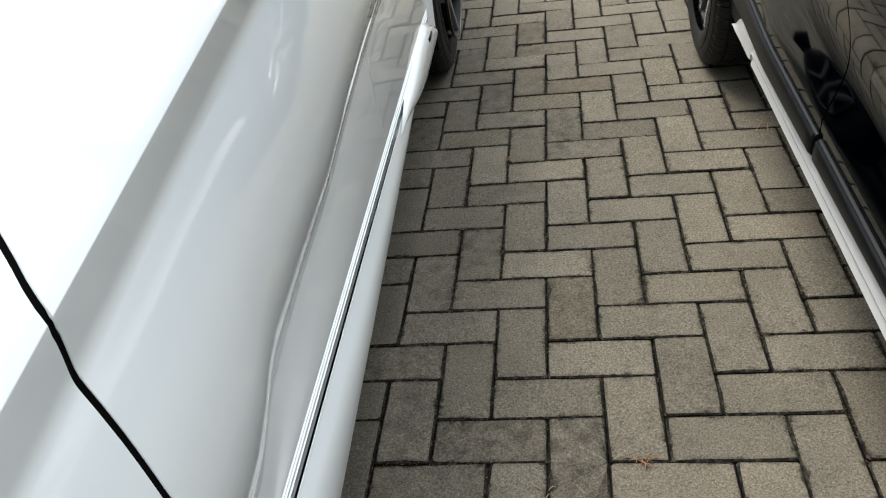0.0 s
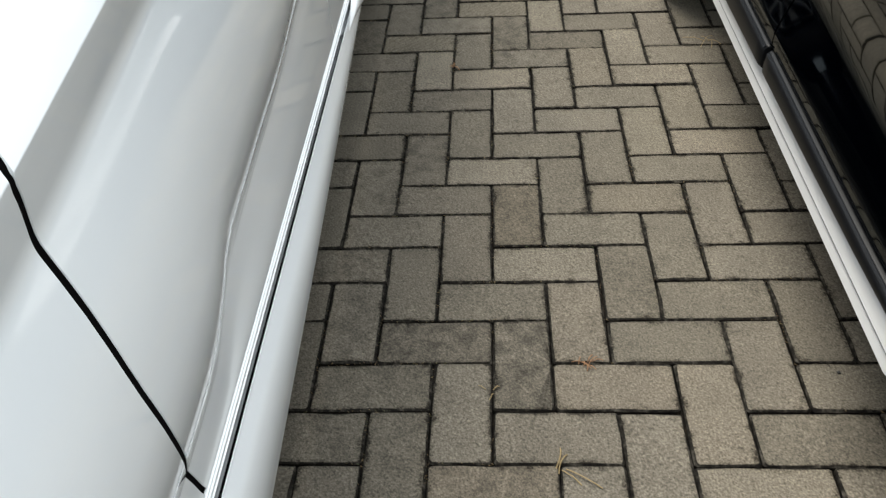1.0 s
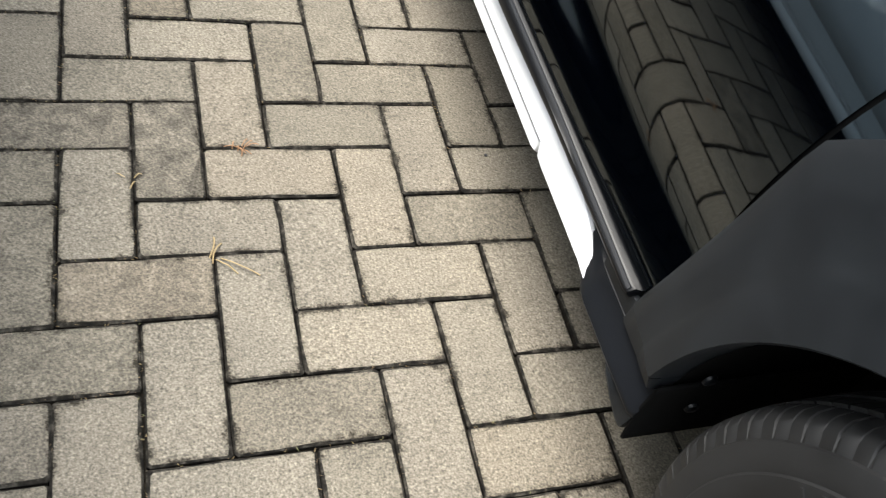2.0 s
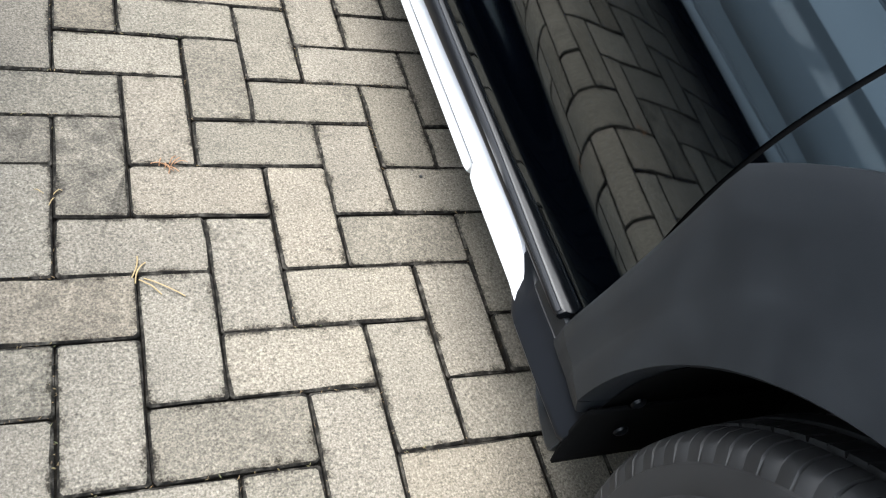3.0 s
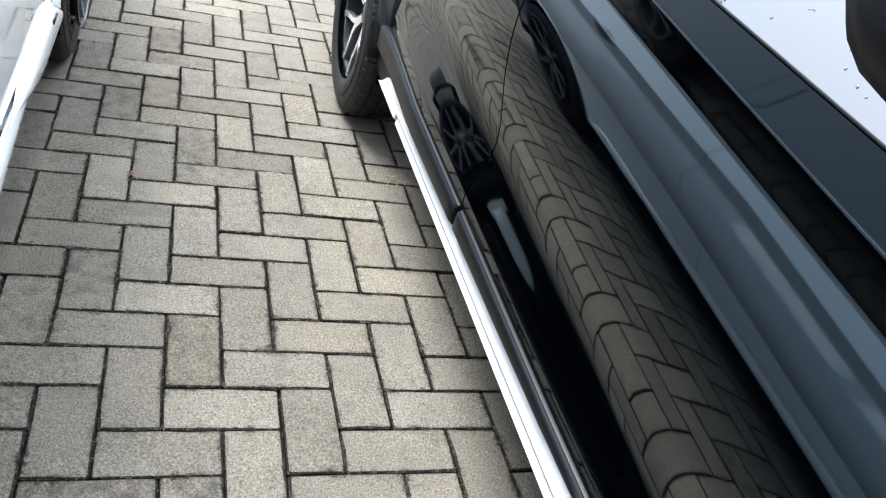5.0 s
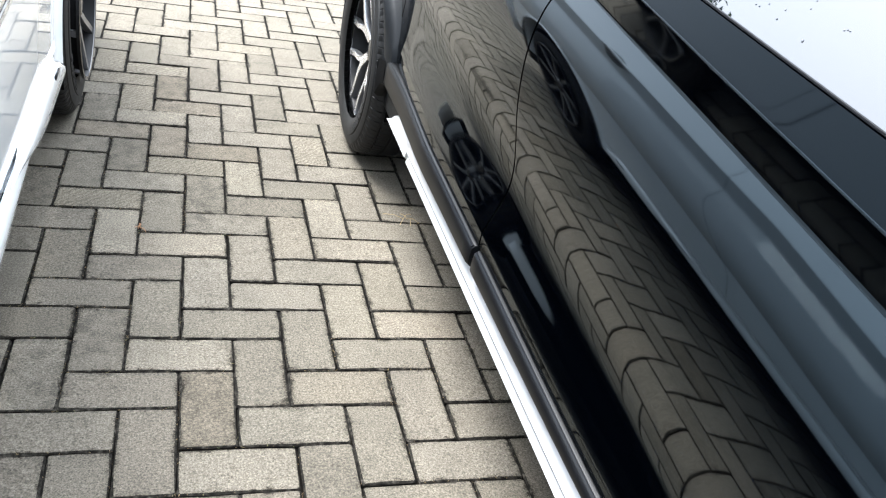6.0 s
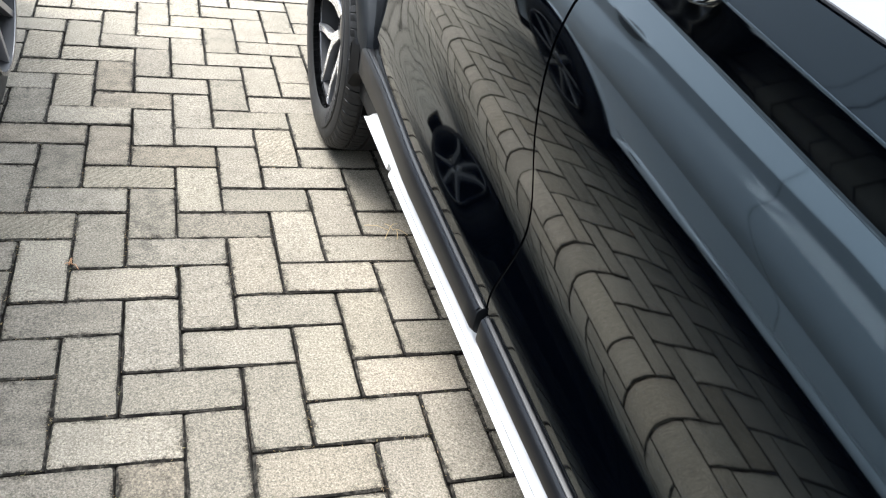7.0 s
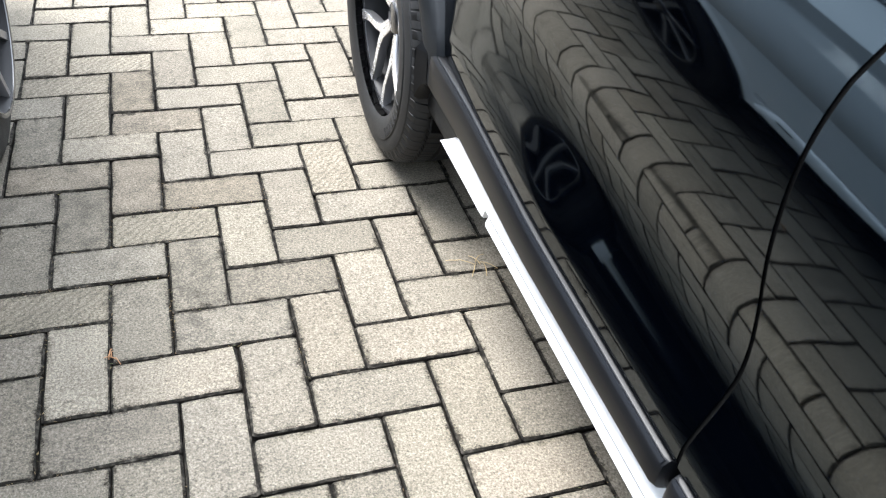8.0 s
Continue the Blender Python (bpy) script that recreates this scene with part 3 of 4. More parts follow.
        # cladding along the foot of each door, deeper towards the rear wheel
        for y0, y1 in ((-0.541, 0.394), (0.405, 1.300)):
            rows = []
            n = 16
            ys = [y0, y0 + 0.003, y0 + 0.010] + spread(y0 + 0.04, y1 - 0.04, n) + [y1 - 0.010, y1 - 0.003, y1]
            for k, y in enumerate(ys):
                s = 0.5 if k in (0, n + 5) else 0.9 if k in (1, n + 4) else 1.0
                zr = suv_rim(y) - 0.002
                fc = 0.0028 + 0.003 * max(0.0, y)
                prof = ((0.018, 0.3405), (0.006, 0.3415), (0.000, 0.345), (-0.0052, 0.350), (-0.0066, 0.354), (-0.0062, 0.45 * 0.354 + 0.55 * (zr - fc)), (-0.0048, zr - 0.004 - fc), (-0.0026, zr - 0.001 - fc), (0.0018, zr - 0.0012), (0.0035, zr), (0.018, zr), (0.022, 0.36))
                o = min(0.0, suv_side(y)(suv_rim(y)) - 0.0065)
                rows.append([(y, 0.018 + (w + o * (w < 0.01 and z > 0.343) - 0.018) * s, z) for w, z in prof])
            clad = c.add("door_cladding", rows, GLOSSBLACK, far, closed_v=True, caps=True, label="satin black door foot cladding")
            rows = []
            for y in spread(y0 + 0.006, y1 - 0.006, 18):
                zr, fc = suv_rim(y) - 0.002, 0.0028 + 0.003 * max(0.0, y)
                o = min(0.0, suv_side(y)(suv_rim(y)) - 0.0065) - 0.0006
                rows.append([(y, w + o, z) for w, z in ((-0.0014, zr - 0.002 - fc), (-0.0028, zr - 0.0008 - fc), (0.0004, zr - 0.0010), (0.0030, zr - 0.002))])
            c.add("cladding_edge", rows, POLISHED, far, closed_v=True, caps=True, parent=clad, label="polished upper edge of the cladding")
        # wedge that leads from the door cladding to the rear arch
        rows = []
        top = suv_rim(1.30) - 0.002
        for t in spread(0, 1, 8):
            lo, row = 0.3415 - 0.045 * t * t, []
            for w, q in ((0.02, 0.0), (0.004, 0.0), (-0.0050, 0.06), (-0.0062, 0.22), (-0.0066, 0.50), (-0.0066, 0.80), (-0.0052, 0.88), (0.0045, 1.0), (0.02, 1.0)):
                z = lo + (top - lo) * q
                ye = S_REAR - math.sqrt(0.366 ** 2 - (z - 0.315) ** 2) + 0.014
                if q > 0.8:
                    ye -= 0.10 * (q - 0.8)
                row.append((1.303 + (ye - 1.303) * t, w - (0.012 * t if w < 0.01 else 0.0), z))
            rows.append(row)
        c.add("arch_wedge", rows, GLOSSBLACK, far, closed_v=True, caps=True)

        # inner body behind the seams
        rows = [[(y, w + plan_taper(y, -1.0, 1.75, S_END0, S_END1, 0.20), z) for w, z in ((0.03, 0.33), (0.03, 0.36), (0.055, 0.42), (0.058, 0.80), (0.055, suv_belt(y) - 0.02), (0.075, suv_belt(y) + 0.0))] for y in spread(-0.60, 1.30, 8)]
        c.add("inner_frame", rows, DARK, far)

        # windows of the side, in three panes with black pillars
        def pane_w(y, z):
            return suv_side(y)(suv_belt(y)) + 0.003 + (z - suv_belt(y)) * 0.515 + 0.05 * max(0, z - suv_belt(y)) ** 2

        def pane(name, yb0, yb1, yt0, yt1, zt, mat, off=0.0, low=0.003):
            rows = []
            for u in range(9):
                row = []
                for v in range(9):
                    t = v / 8
                    ya, yb = yb0 + (yt0 - yb0) * t, yb1 + (yt1 - yb1) * t
                    y = ya + (yb - ya) * u / 8
                    z = suv_belt(y) + low + (zt - suv_belt(y) - low) * t
                    row.append((y, pane_w(y, z) + off, z))
                rows.append(row)
            return c.add(name, rows, mat, far, 0.006, flanged=True)

        pane("front_window", -0.72, 0.345, -0.02, 0.345, 1.56, GLASS)
        pane("rear_window", 0.455, 1.30, 0.455, 1.24, 1.56, GLASS)
        pane("quarter_window", 1.36, 1.95, 1.30, 1.70, 1.54, GLASS)
        pane("door_pillar", 0.349, 0.398, 0.349, 0.398, 1.56, GLOSSBLACK, -0.003)
        pane("door_pillar", 0.402, 0.451, 0.402, 0.451, 1.56, GLOSSBLACK, -0.003)
        pane("rear_pillar", 1.304, 1.356, 1.244, 1.296, 1.56, GLOSSBLACK, -0.002)
        pane("body_pillar", 1.955, 2.36, 1.705, 2.15, 1.56, NAVY, -0.004)
        pane("windscreen_pillar", -0.86, -0.725, -0.09, -0.025, 1.56, NAVY, -0.004)
        rows = [[(y, pane_w(y, suv_belt(y) + 0.008) + w, suv_belt(y) + z) for w, z in ((-0.003, 0.000), (-0.0042, 0.001), (-0.0038, 0.0028), (-0.001, 0.0042), (0.008, 0.0042), (0.008, 0.000))] for y in spread(-0.80, 1.95, 20)]
        c.add("belt_moulding", rows, GLOSSBLACK, far, closed_v=True, caps=True)

        # door handles: chrome bar over a chrome-rimmed bowl whose colour holds dark reflections
        for y0 in (0.232, 1.09):
            rows = []
            for t in spread(0, 1, 15):
                y = y0 - 0.068 + 0.136 * t
                zz = suv_crease(y) + 0.015
                w0 = suv_side(y)(suv_crease(y) + 0.004) + 0.008
                lift = -0.022 * math.sin(math.pi * t) ** 0.6
                h = 0.008 + 0.004 * math.sin(math.pi * t)
                rows.append([(y, w0 + 0.004 + lift + 0.009 * math.cos(q), zz + h * math.sin(q)) for q in spread(0, 2 * math.pi * 13 / 14, 14)])
            c.add("door_handle", rows, CHROME, far, closed_v=True, caps=True, label="chrome door handle")
            rim_, cup = [], []
            for q in spread(0, 2 * math.pi * 35 / 36, 36):
                y, dz = y0 + 0.060 * math.cos(q), 0.027 * math.sin(q)
                zz = suv_crease(y) + 0.007 + dz
                w0 = suv_side(y)(zz)
                rim_.append([(y + o * math.cos(q), w0 + d, zz + o * math.sin(q)) for o, d in ((0.0035, 0.002), (0.0022, -0.0060), (0.0, -0.0082), (-0.0022, -0.0070), (-0.004, 0.001))])
                row = []
                for s, d in ((1.0, -0.0100), (0.90, -0.0060), (0.72, -0.0026), (0.4, -0.0010), (0.0, -0.0006)):
                    ys = y0 + 0.0585 * s * math.cos(q)
                    zs = suv_crease(ys) + 0.007 + 0.0255 * s * math.sin(q)
                    row.append((ys, suv_side(ys)(zs) + d, zs))
                cup.append(row)
            c.add("handle_rim", rim_, CHROME, far, closed_u=True, label="chrome rim round the handle bowl")
            c.add("handle_bowl", cup, DARKREFLECTION, far, closed_u=True, label="chrome handle bowl with dark reflections in its colour")
        # mirror
        rows = []
        for k in range(13):
            b = math.pi * k / 12
            rows.append([(-0.530 + 0.07 * math.cos(b), -0.115 + 0.115 * math.sin(b) * math.cos(a), 1.085 + 0.075 * math.sin(b) * math.sin(a)) for a in spread(0, 2 * math.pi * 23 / 24, 24)])
        mir = c.add("wing_mirror", rows, GLOSSBLACK, far, closed_v=True, label="gloss black wing mirror")
        rows = [[(-0.530 + dy, w, z) for dy, z in ((-0.03, 1.02), (0.03, 1.02), (0.03, 1.05), (-0.03, 1.05))] for w in spread(-0.04, 0.09, 5)]
        c.add("mirror_foot", rows, GLOSSBLACK, far, closed_v=True, caps=True, parent=mir)
        for axle in (S_FRONT, S_REAR):
            wheel(c, axle - 0.035 if axle == S_REAR else axle, -0.026 if axle == S_REAR else 0.000, 0.318, 0.214, far, "split")

    shell(c, S_END0, S_END1, -0.90, 0.0, 1.85, 2.45, 0.315, suv_belt, 1.66, NAVY, "suv")


def shell(c, y_lo, y_hi, y_scuttle, y_roof0, y_roof1, y_tail, roof_in, belt, z_roof, paint, kind):
    """Bonnet, screens, roof, tail and both bumpers, across the width. y grows from the lower end to the higher one; fwd tells which is the front."""
    f = c.fwd

    def across(y, z, inset, crown, n=15):
        w0, w1 = inset, c.width - inset
        out = []
        for k in range(n):
            t = k / (n - 1)
            out.append((y, w0 + (w1 - w0) * t, z + crown * (1 - (2 * t - 1) ** 2)))
        return out

    c.add("roof", [across(y, z_roof - 0.05 + dz, roof_in + ins, 0.05) for y, dz, ins in [(y_roof0, -0.03, 0.01)] + [(y, 0.0, 0.0) for y in spread(y_roof0 + 0.3, y_roof1 - 0.3, 8)] + [(y_roof1, -0.03, 0.01)]], paint, depth=0.02)
    if f < 0:
        hood, tail = (y_lo, y_scuttle, y_roof0), (y_roof1, y_tail, y_hi)
    else:
        hood, tail = (y_hi, y_tail, y_roof1), (y_roof0, y_scuttle, y_lo)
    zb0, zb1 = belt(hood[1]) + 0.03, belt(tail[1]) + 0.03
    c.add("windscreen", [across(y, z, i, 0.03) for y, z, i in ((hood[1], zb0, 0.13), (hood[1] + (hood[2] - hood[1]) * 0.5, zb0 + (z_roof - 0.08 - zb0) * 0.52, 0.19), (hood[2], z_roof - 0.085, roof_in + 0.01))], GLASS, depth=0.006)
    c.add("tail_screen", [across(y, z, i, 0.02) for y, z, i in ((tail[0], z_roof - 0.085, roof_in + 0.01), ((tail[0] + tail[1]) / 2, (z_roof + zb1) / 2, 0.19), (tail[1], zb1, 0.14))], GLASS, depth=0.006)
    e = hood[0]
    s = 1 if e > hood[1] else -1
    c.add("bonnet", [across(y, z, i, 0.035) for y, z, i in ((hood[1], zb0 - 0.01, 0.10), (hood[1] + (e - hood[1]) * 0.5, zb0 - 0.035, 0.09), (e - s * 0.18, zb0 - 0.10, 0.16), (e - s * 0.08, zb0 - 0.17, 0.22))], paint, depth=0.015)
    c.add("front_bumper", [across(y, z, i, 0) for y, z, i in ((e - s * 0.08, zb0 - 0.17, 0.20), (e - s * 0.01, zb0 - 0.26, 0.20), (e, 0.52, 0.18), (e - s * 0.02, 0.32, 0.16), (e - s * 0.10, 0.20, 0.16))], paint, depth=0.02)
    c.add("grille", [across(y, z, 0.5, 0) for y, z in ((e + s * 0.004, zb0 - 0.30), (e + s * 0.012, 0.58), (e + s * 0.008, 0.48))], GLOSSBLACK, depth=0.01)
    for w in (0.22, c.width - 0.52):
        c.add("headlamp", [[(e - s * d, w + t * 0.30, z) for t in spread(0, 1, 5)] for d, z in ((0.06, zb0 - 0.19), (0.0, zb0 - 0.25), (-0.006, zb0 - 0.31))], LAMP, depth=0.01)
    e2 = tail[2]
    s2 = 1 if e2 > tail[1] else -1
    c.add("tailgate", [across(y, z, i, 0) for y, z, i in ((tail[1], zb1, 0.13), (e2 - s2 * 0.05, zb1 - 0.12, 0.14), (e2 - s2 * 0.02, 0.62, 0.16))], paint, depth=0.02)
    c.add("rear_bumper", [across(y, z, i, 0) for y, z, i in ((e2 - s2 * 0.02, 0.615, 0.16), (e2, 0.50, 0.16), (e2 - s2 * 0.05, 0.24, 0.16))], paint, depth=0.02)
    for w in (0.15, c.width - 0.40):
        c.add("tail_lamp", [[(e2 + s2 * 0.002 - s2 * d, w + t * 0.25, z) for t in spread(0, 1, 4)] for d, z in ((0.045, zb1 - 0.10), (0.035, 0.80))], TAIL, depth=0.01)
    c.add("underbody", [[(y, w, z) for y in spread(y_lo + 0.25, y_hi - 0.25, 12)] for w, z in ((0.32, 0.40), (0.30, 0.235), (c.width - 0.30, 0.235), (c.width - 0.32, 0.40))], DARK)
    y0, y1 = (y_lo + 1.28, y_hi - 1.34)
    c.add("floor_pan", [[(y, w, z) for y in spread(y0, y1, 6)] for w, z in ((0.075, 0.30), (0.08, 0.205), (c.width - 0.08, 0.205), (c.width - 0.075, 0.30))], DARK, label="black floor pan between the wheels")


build_suv()

# -- the white car --
SEDAN = Car("white_minivan", -0.388, -1, -1, 1.80, 0.4)
tagged(SEDAN.root, "glossy white minivan with sculpted doors and slim side skirt", "car")
W_REAR, W_FRONT, W_END0, W_END1 = 1.77, -1.13, -2.00, 2.72


def sed_crease(y):
    return 0.9246 + 0.1406 * min(max(y, -0.83), 0.426) + 0.04 * max(0.0, min(y, 1.8) - 0.426)


def sed_belt(y):
    return 1.130 + 0.05 * min(max(y, -1.2), 2.2)


SCOOP = curve([-0.62, -0.426, -0.412, -0.377, -0.316, -0.26, -0.20, -0.05, 0.076, 0.307, 0.47, 0.733, 1.20, 1.75], [0.33, 0.350, 0.390, 0.422, 0.450, 0.469, 0.479, 0.497, 0.508, 0.546, 0.570, 0.598, 0.630, 0.650])


def sed_scoop(y):
    """The edge above the scooped foot of the doors, which runs out towards the front door."""
    return max(SCOOP(max(-0.6, min(y, 1.7))), 0.428)


def sed_foot(y):
    return 0.0185 + 0.010 * min(max(y, -0.9), 1.2)


def sed_side(y):
    key = ("white", round(y, 4))
    if key not in SIDES:
        zc, zk, b = sed_crease(y), sed_scoop(y), sed_foot(y)
        q = min(1.0, max(0.0, (-0.20 - y) / 0.26))
        wk = 0.028 + (b + 0.003 - 0.028) * q * q * (3 - 2 * q)
        low = curve([0.25, 0.374, zk - 0.044, zk - 0.012, zk - 0.002, zk], [b, b, b + (wk - b) * 0.60, b + (wk - b) * 0.90, b + (wk - b) * 0.99, wk])
        high = leaning([zk, zk + 0.03, zk + 0.06, zk + 0.10, zk + 0.15, zc - 0.10, zc - 0.075, zc - 0.06, zc - 0.05, zc - 0.001, zc + 0.001, zc + 0.06, zc + 0.12, max(zc + 0.14, sed_belt(y) + 0.01)],
                       [-21, -18, -13, -7, 0, 9, 8, -8, -14, -15, 22, 23, 21, 16], wk)
        t = plan_taper(y, -1.15, 1.85, W_END0, W_END1, 0.20)
        miss = -0.003 - high(zc)
        SIDES[key] = lambda z: (low(z) if z < zk else high(z) + miss * min(1.0, (z - zk) / (zc - zk))) + t
    return SIDES[key]


def build_sedan():
    c = SEDAN
    sb = curve([0.34, 0.40, 0.55, 0.64, 0.74, 0.783, 0.82, 0.842, 0.867, 0.888, 1.20], [-0.49, -0.503, -0.547, -0.559, -0.562, -0.5645, -0.5705, -0.576, -0.570, -0.561, -0.47])
    sf = curve([0.3, 0.427, 0.518, 0.587, 0.678, 0.796, 0.905, 1.25], [0.54, 0.515, 0.508, 0.538, 0.602, 0.647, 0.632, 0.682])
    low = lambda y: 0.374
    for far in (False, True):
        sa = lambda z: -0.70 - 0.35 * max(0.0, z - 0.35) ** 0.8
        side_panel(c, "rear_door", sed_side, lambda z: sb(z) + 0.004, lambda z: sf(z) - 0.0015, low, sed_belt, WHITE, far, 24, levels=sed_levels)
        side_panel(c, "front_door", sed_side, lambda z: sa(z) + 0.003, lambda z: sb(z) - 0.004, low, sed_belt, WHITE, far, 14, levels=sed_levels)
        side_panel(c, "rear_quarter", sed_side, lambda z: sf(z) + 0.0015, lambda z: W_END1 - 0.1, lambda y: arch_height(y, W_REAR, 0.430, 0.374, 0.86), sed_belt, WHITE, far, 60, levels=sed_levels)
        side_panel(c, "front_fender", sed_side, lambda z: W_END0 + 0.1, lambda z: sa(z) - 0.003, lambda y: arch_height(y, W_FRONT, 0.430, 0.374, 0.86), sed_belt, WHITE, far, 50, levels=sed_levels)
        seam_seal(c, sed_side, sb, 0.0042, 0.376, sed_belt(-0.5) - 0.002, far, 0.0012)
        seam_seal(c, sed_side, sf, 0.0012, 0.376, sed_belt(0.7) - 0.002, far, 0.001)
        seam_seal(c, sed_side, sa, 0.0030, 0.376, sed_belt(-0.9) - 0.002, far, 0.002)
        # ridged strip, dark slot and skirt
        def skirt(y):
            return 0.004 + 0.010 * min(max(y, -0.9), 1.2)

        ridge = ((0.034, 0.374), (0.0190, 0.3725), (0.0135, 0.3700), (0.0138, 0.3675), (0.0190, 0.3655), (0.0130, 0.3625), (0.0130, 0.3585), (0.0185, 0.3565), (0.0125, 0.3535), (0.0150, 0.3420), (0.0150, 0.320), (0.034, 0.320))
        c.add("sill_ridge", [[(y, w + skirt(y), z) for w, z in ridge] for y in spread(-0.74, 1.30, 16)], WHITE, far, closed_v=True, caps=True)
        rows = []
        for y in spread(-0.74, 0.62, 18):
            k = 1 - min(1.0, max(0.0, (y - 0.12) / 0.48))
            rows.append([(y, skirt(y) + w, z) for w, z in ((0.0160, 0.3320 + 0.0045 * k), (0.0146 - 0.0004 * k, 0.3320 + 0.0045 * k), (0.0146 - 0.0004 * k, 0.3315), (0.0102, 0.3315 - 0.008 * (1 - k)), (0.0102, 0.315), (0.0160, 0.315))])
        c.add("sill_slot", rows, DARK, far, closed_v=True, caps=True, label="black slot above the skirt")
        rows = []
        for y in [-0.76] + spread(-0.72, 0.84, 34):
            k = 1 - min(1.0, max(0.0, y / 0.84))
            w, lo, out = skirt(y), 0.224 + 0.085 * min(max(y, -0.9), 0.84) + 0.040 * k, 0.015 * k
            rows.append([(y, w + dw, z) for dw, z in ((0.05, lo + 0.004), (0.012 - out, lo), (0.003 - out, lo + 0.002), (-out, lo + 0.010), (-0.0006 - 0.42 * out, 0.311), (0.001 - 0.22 * out, 0.322), (0.006, 0.336), (0.0080, 0.341), (0.0100, 0.340), (0.0102, 0.312), (0.05, 0.318))])
        c.add("side_skirt", rows, WHITE, far, closed_v=True, caps=True, label="white side skirt")
        rows = []
        for y, lo, hi in ((0.620, 0.338, 0.343), (0.68, 0.332, 0.346), (0.75, 0.322, 0.350), (0.82, 0.309, 0.355), (0.87, 0.300, 0.358), (0.95, 0.291, 0.364), (1.03, 0.287, 0.372), (1.14, 0.290, 0.374), (1.18, 0.291, 0.375), (1.25, 0.2925, 0.352), (1.290, 0.294, 0.328)):
            h, o = hi - lo, 0.005 * (1 - min(1.0, (y - 0.6) / 0.25))
            g = min(1.0, h / 0.03)
            k = min(1.0, (y - 0.62) / 0.28)
            rows.append([(y, min(w + o, 0.0112 + 0.025 * k), z) for w, z in ((0.034, lo), (0.011, lo), (0.0065, lo + 0.003 * g), (0.0050, lo + 0.010 * g), (0.0065, lo + 0.55 * h), (0.012, lo + 0.78 * h), (0.024, lo + 0.93 * h), (0.034, hi))])
        c.add("skirt_end", rows, WHITE, far, closed_v=True, caps=True, label="white skirt end piece with a dark slit")
        c.add("skirt_slit", [[(y, w, z) for w, z in ((0.0054, 0.338), (0.0058, 0.346))] for y in (1.135, 1.195)], GLOSSBLACK, far, 0.004)
        # arch lip and wheel well
        for axle in (W_FRONT, W_REAR):
            rows = []
            for k in range(49):
                a = math.pi * (-0.03 + 1.06 * k / 48)
                y, z = axle + 0.430 * math.cos(a), 0.315 + 0.86 * 0.430 * math.sin(a)
                w = sed_side(y)(max(z, 0.376))
                rows.append([(axle + rr * math.cos(a), w + dw, 0.315 + 0.86 * rr * math.sin(a)) for rr, dw in ((0.475, 0.0005), (0.455, -0.002), (0.440, -0.009), (0.430, -0.013), (0.424, -0.011), (0.424, 0.05))])
            c.add("arch_lip", rows, WHITE, far)
            well = [[(axle + rr * math.cos(a), w, 0.315 + 0.86 * rr * math.sin(a)) for w, rr in ((0.02, 0.426), (0.30, 0.430), (0.30, 0.0))] for a in spread(-0.25, math.pi + 0.25, 33)]
            c.add("wheel_well", well, DARK, far)
            wheel(c, axle, 0.022, 0.322, 0.214, far, "multi")
        rows = [[(y, sed_side(y)(z) + 0.03, z) for z in [0.30] + spread(0.376, sed_belt(y), 22)] for y in spread(-0.70, 1.32, 40)]
        c.add("inner_frame", rows, DARK, far)

        def pane_w(y, z):
            return sed_side(y)(sed_belt(y)) + 0.003 + (z - sed_belt(y)) * 0.26

        def pane(name, yb0, yb1, yt0, yt1, zt, mat, off=0.0):
            rows = []
            for u in range(7):
                row = []
                for v in range(7):
                    t = v / 6
                    ya, yb = yb0 + (yt0 - yb0) * t, yb1 + (yt1 - yb1) * t
                    y = ya + (yb - ya) * u / 6
                    z = sed_belt(y) + 0.01 + (zt - sed_belt(y) - 0.01) * t
                    row.append((y, pane_w(y, z) + off, z))
                rows.append(row)
            c.add(name, rows, mat, far, 0.006, flanged=True)

        pane("front_window", -1.20, -0.535, -0.55, -0.535, 1.62, GLASS)
        pane("door_pillar", -0.53, -0.45, -0.53, -0.45, 1.62, GLOSSBLACK, -0.002)
        pane("rear_window", -0.445, 0.70, -0.445, 0.70, 1.62, GLASS)
        pane("rear_pillar", 0.705, 0.78, 0.705, 0.78, 1.62, GLASS, -0.002)
        pane("quarter_window", 0.785, 2.05, 0.785, 1.98, 1.62, GLASS)
        pane("windscreen_pillar", -1.34, -1.205, -0.62, -0.555, 1.62, WHITE, -0.003)
        pane("body_pillar", 2.055, 2.55, 1.985, 2.42, 1.62, WHITE, -0.003)
        # handles in the paint's colour; the bowl's grey stands for shade on white paint
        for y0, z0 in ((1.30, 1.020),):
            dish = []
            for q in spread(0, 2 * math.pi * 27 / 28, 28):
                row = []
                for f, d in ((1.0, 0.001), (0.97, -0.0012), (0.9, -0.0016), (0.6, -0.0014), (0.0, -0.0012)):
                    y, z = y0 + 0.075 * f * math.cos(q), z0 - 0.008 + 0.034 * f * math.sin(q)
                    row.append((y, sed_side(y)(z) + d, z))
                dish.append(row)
            c.add("handle_bowl", dish, SHADEBOWL, far, closed_u=True, label="white handle bowl with its shade in the grey colour")
            rows = []
            for t in spread(0, 1, 15):
                y = y0 - 0.105 + 0.21 * t
                zz = z0 + 0.10 * (y - y0)
                w0 = sed_side(y)(zz)
                lift = -0.016 * math.sin(math.pi * t) ** 0.5
                rows.append([(y, w0 + 0.005 + lift + 0.006 * math.cos(q), zz + 0.010 * math.sin(q)) for q in spread(0, 2 * math.pi * 11 / 12, 12)])
            c.add("door_handle", rows, WHITE, far, closed_v=True, caps=True, label="white door handle")
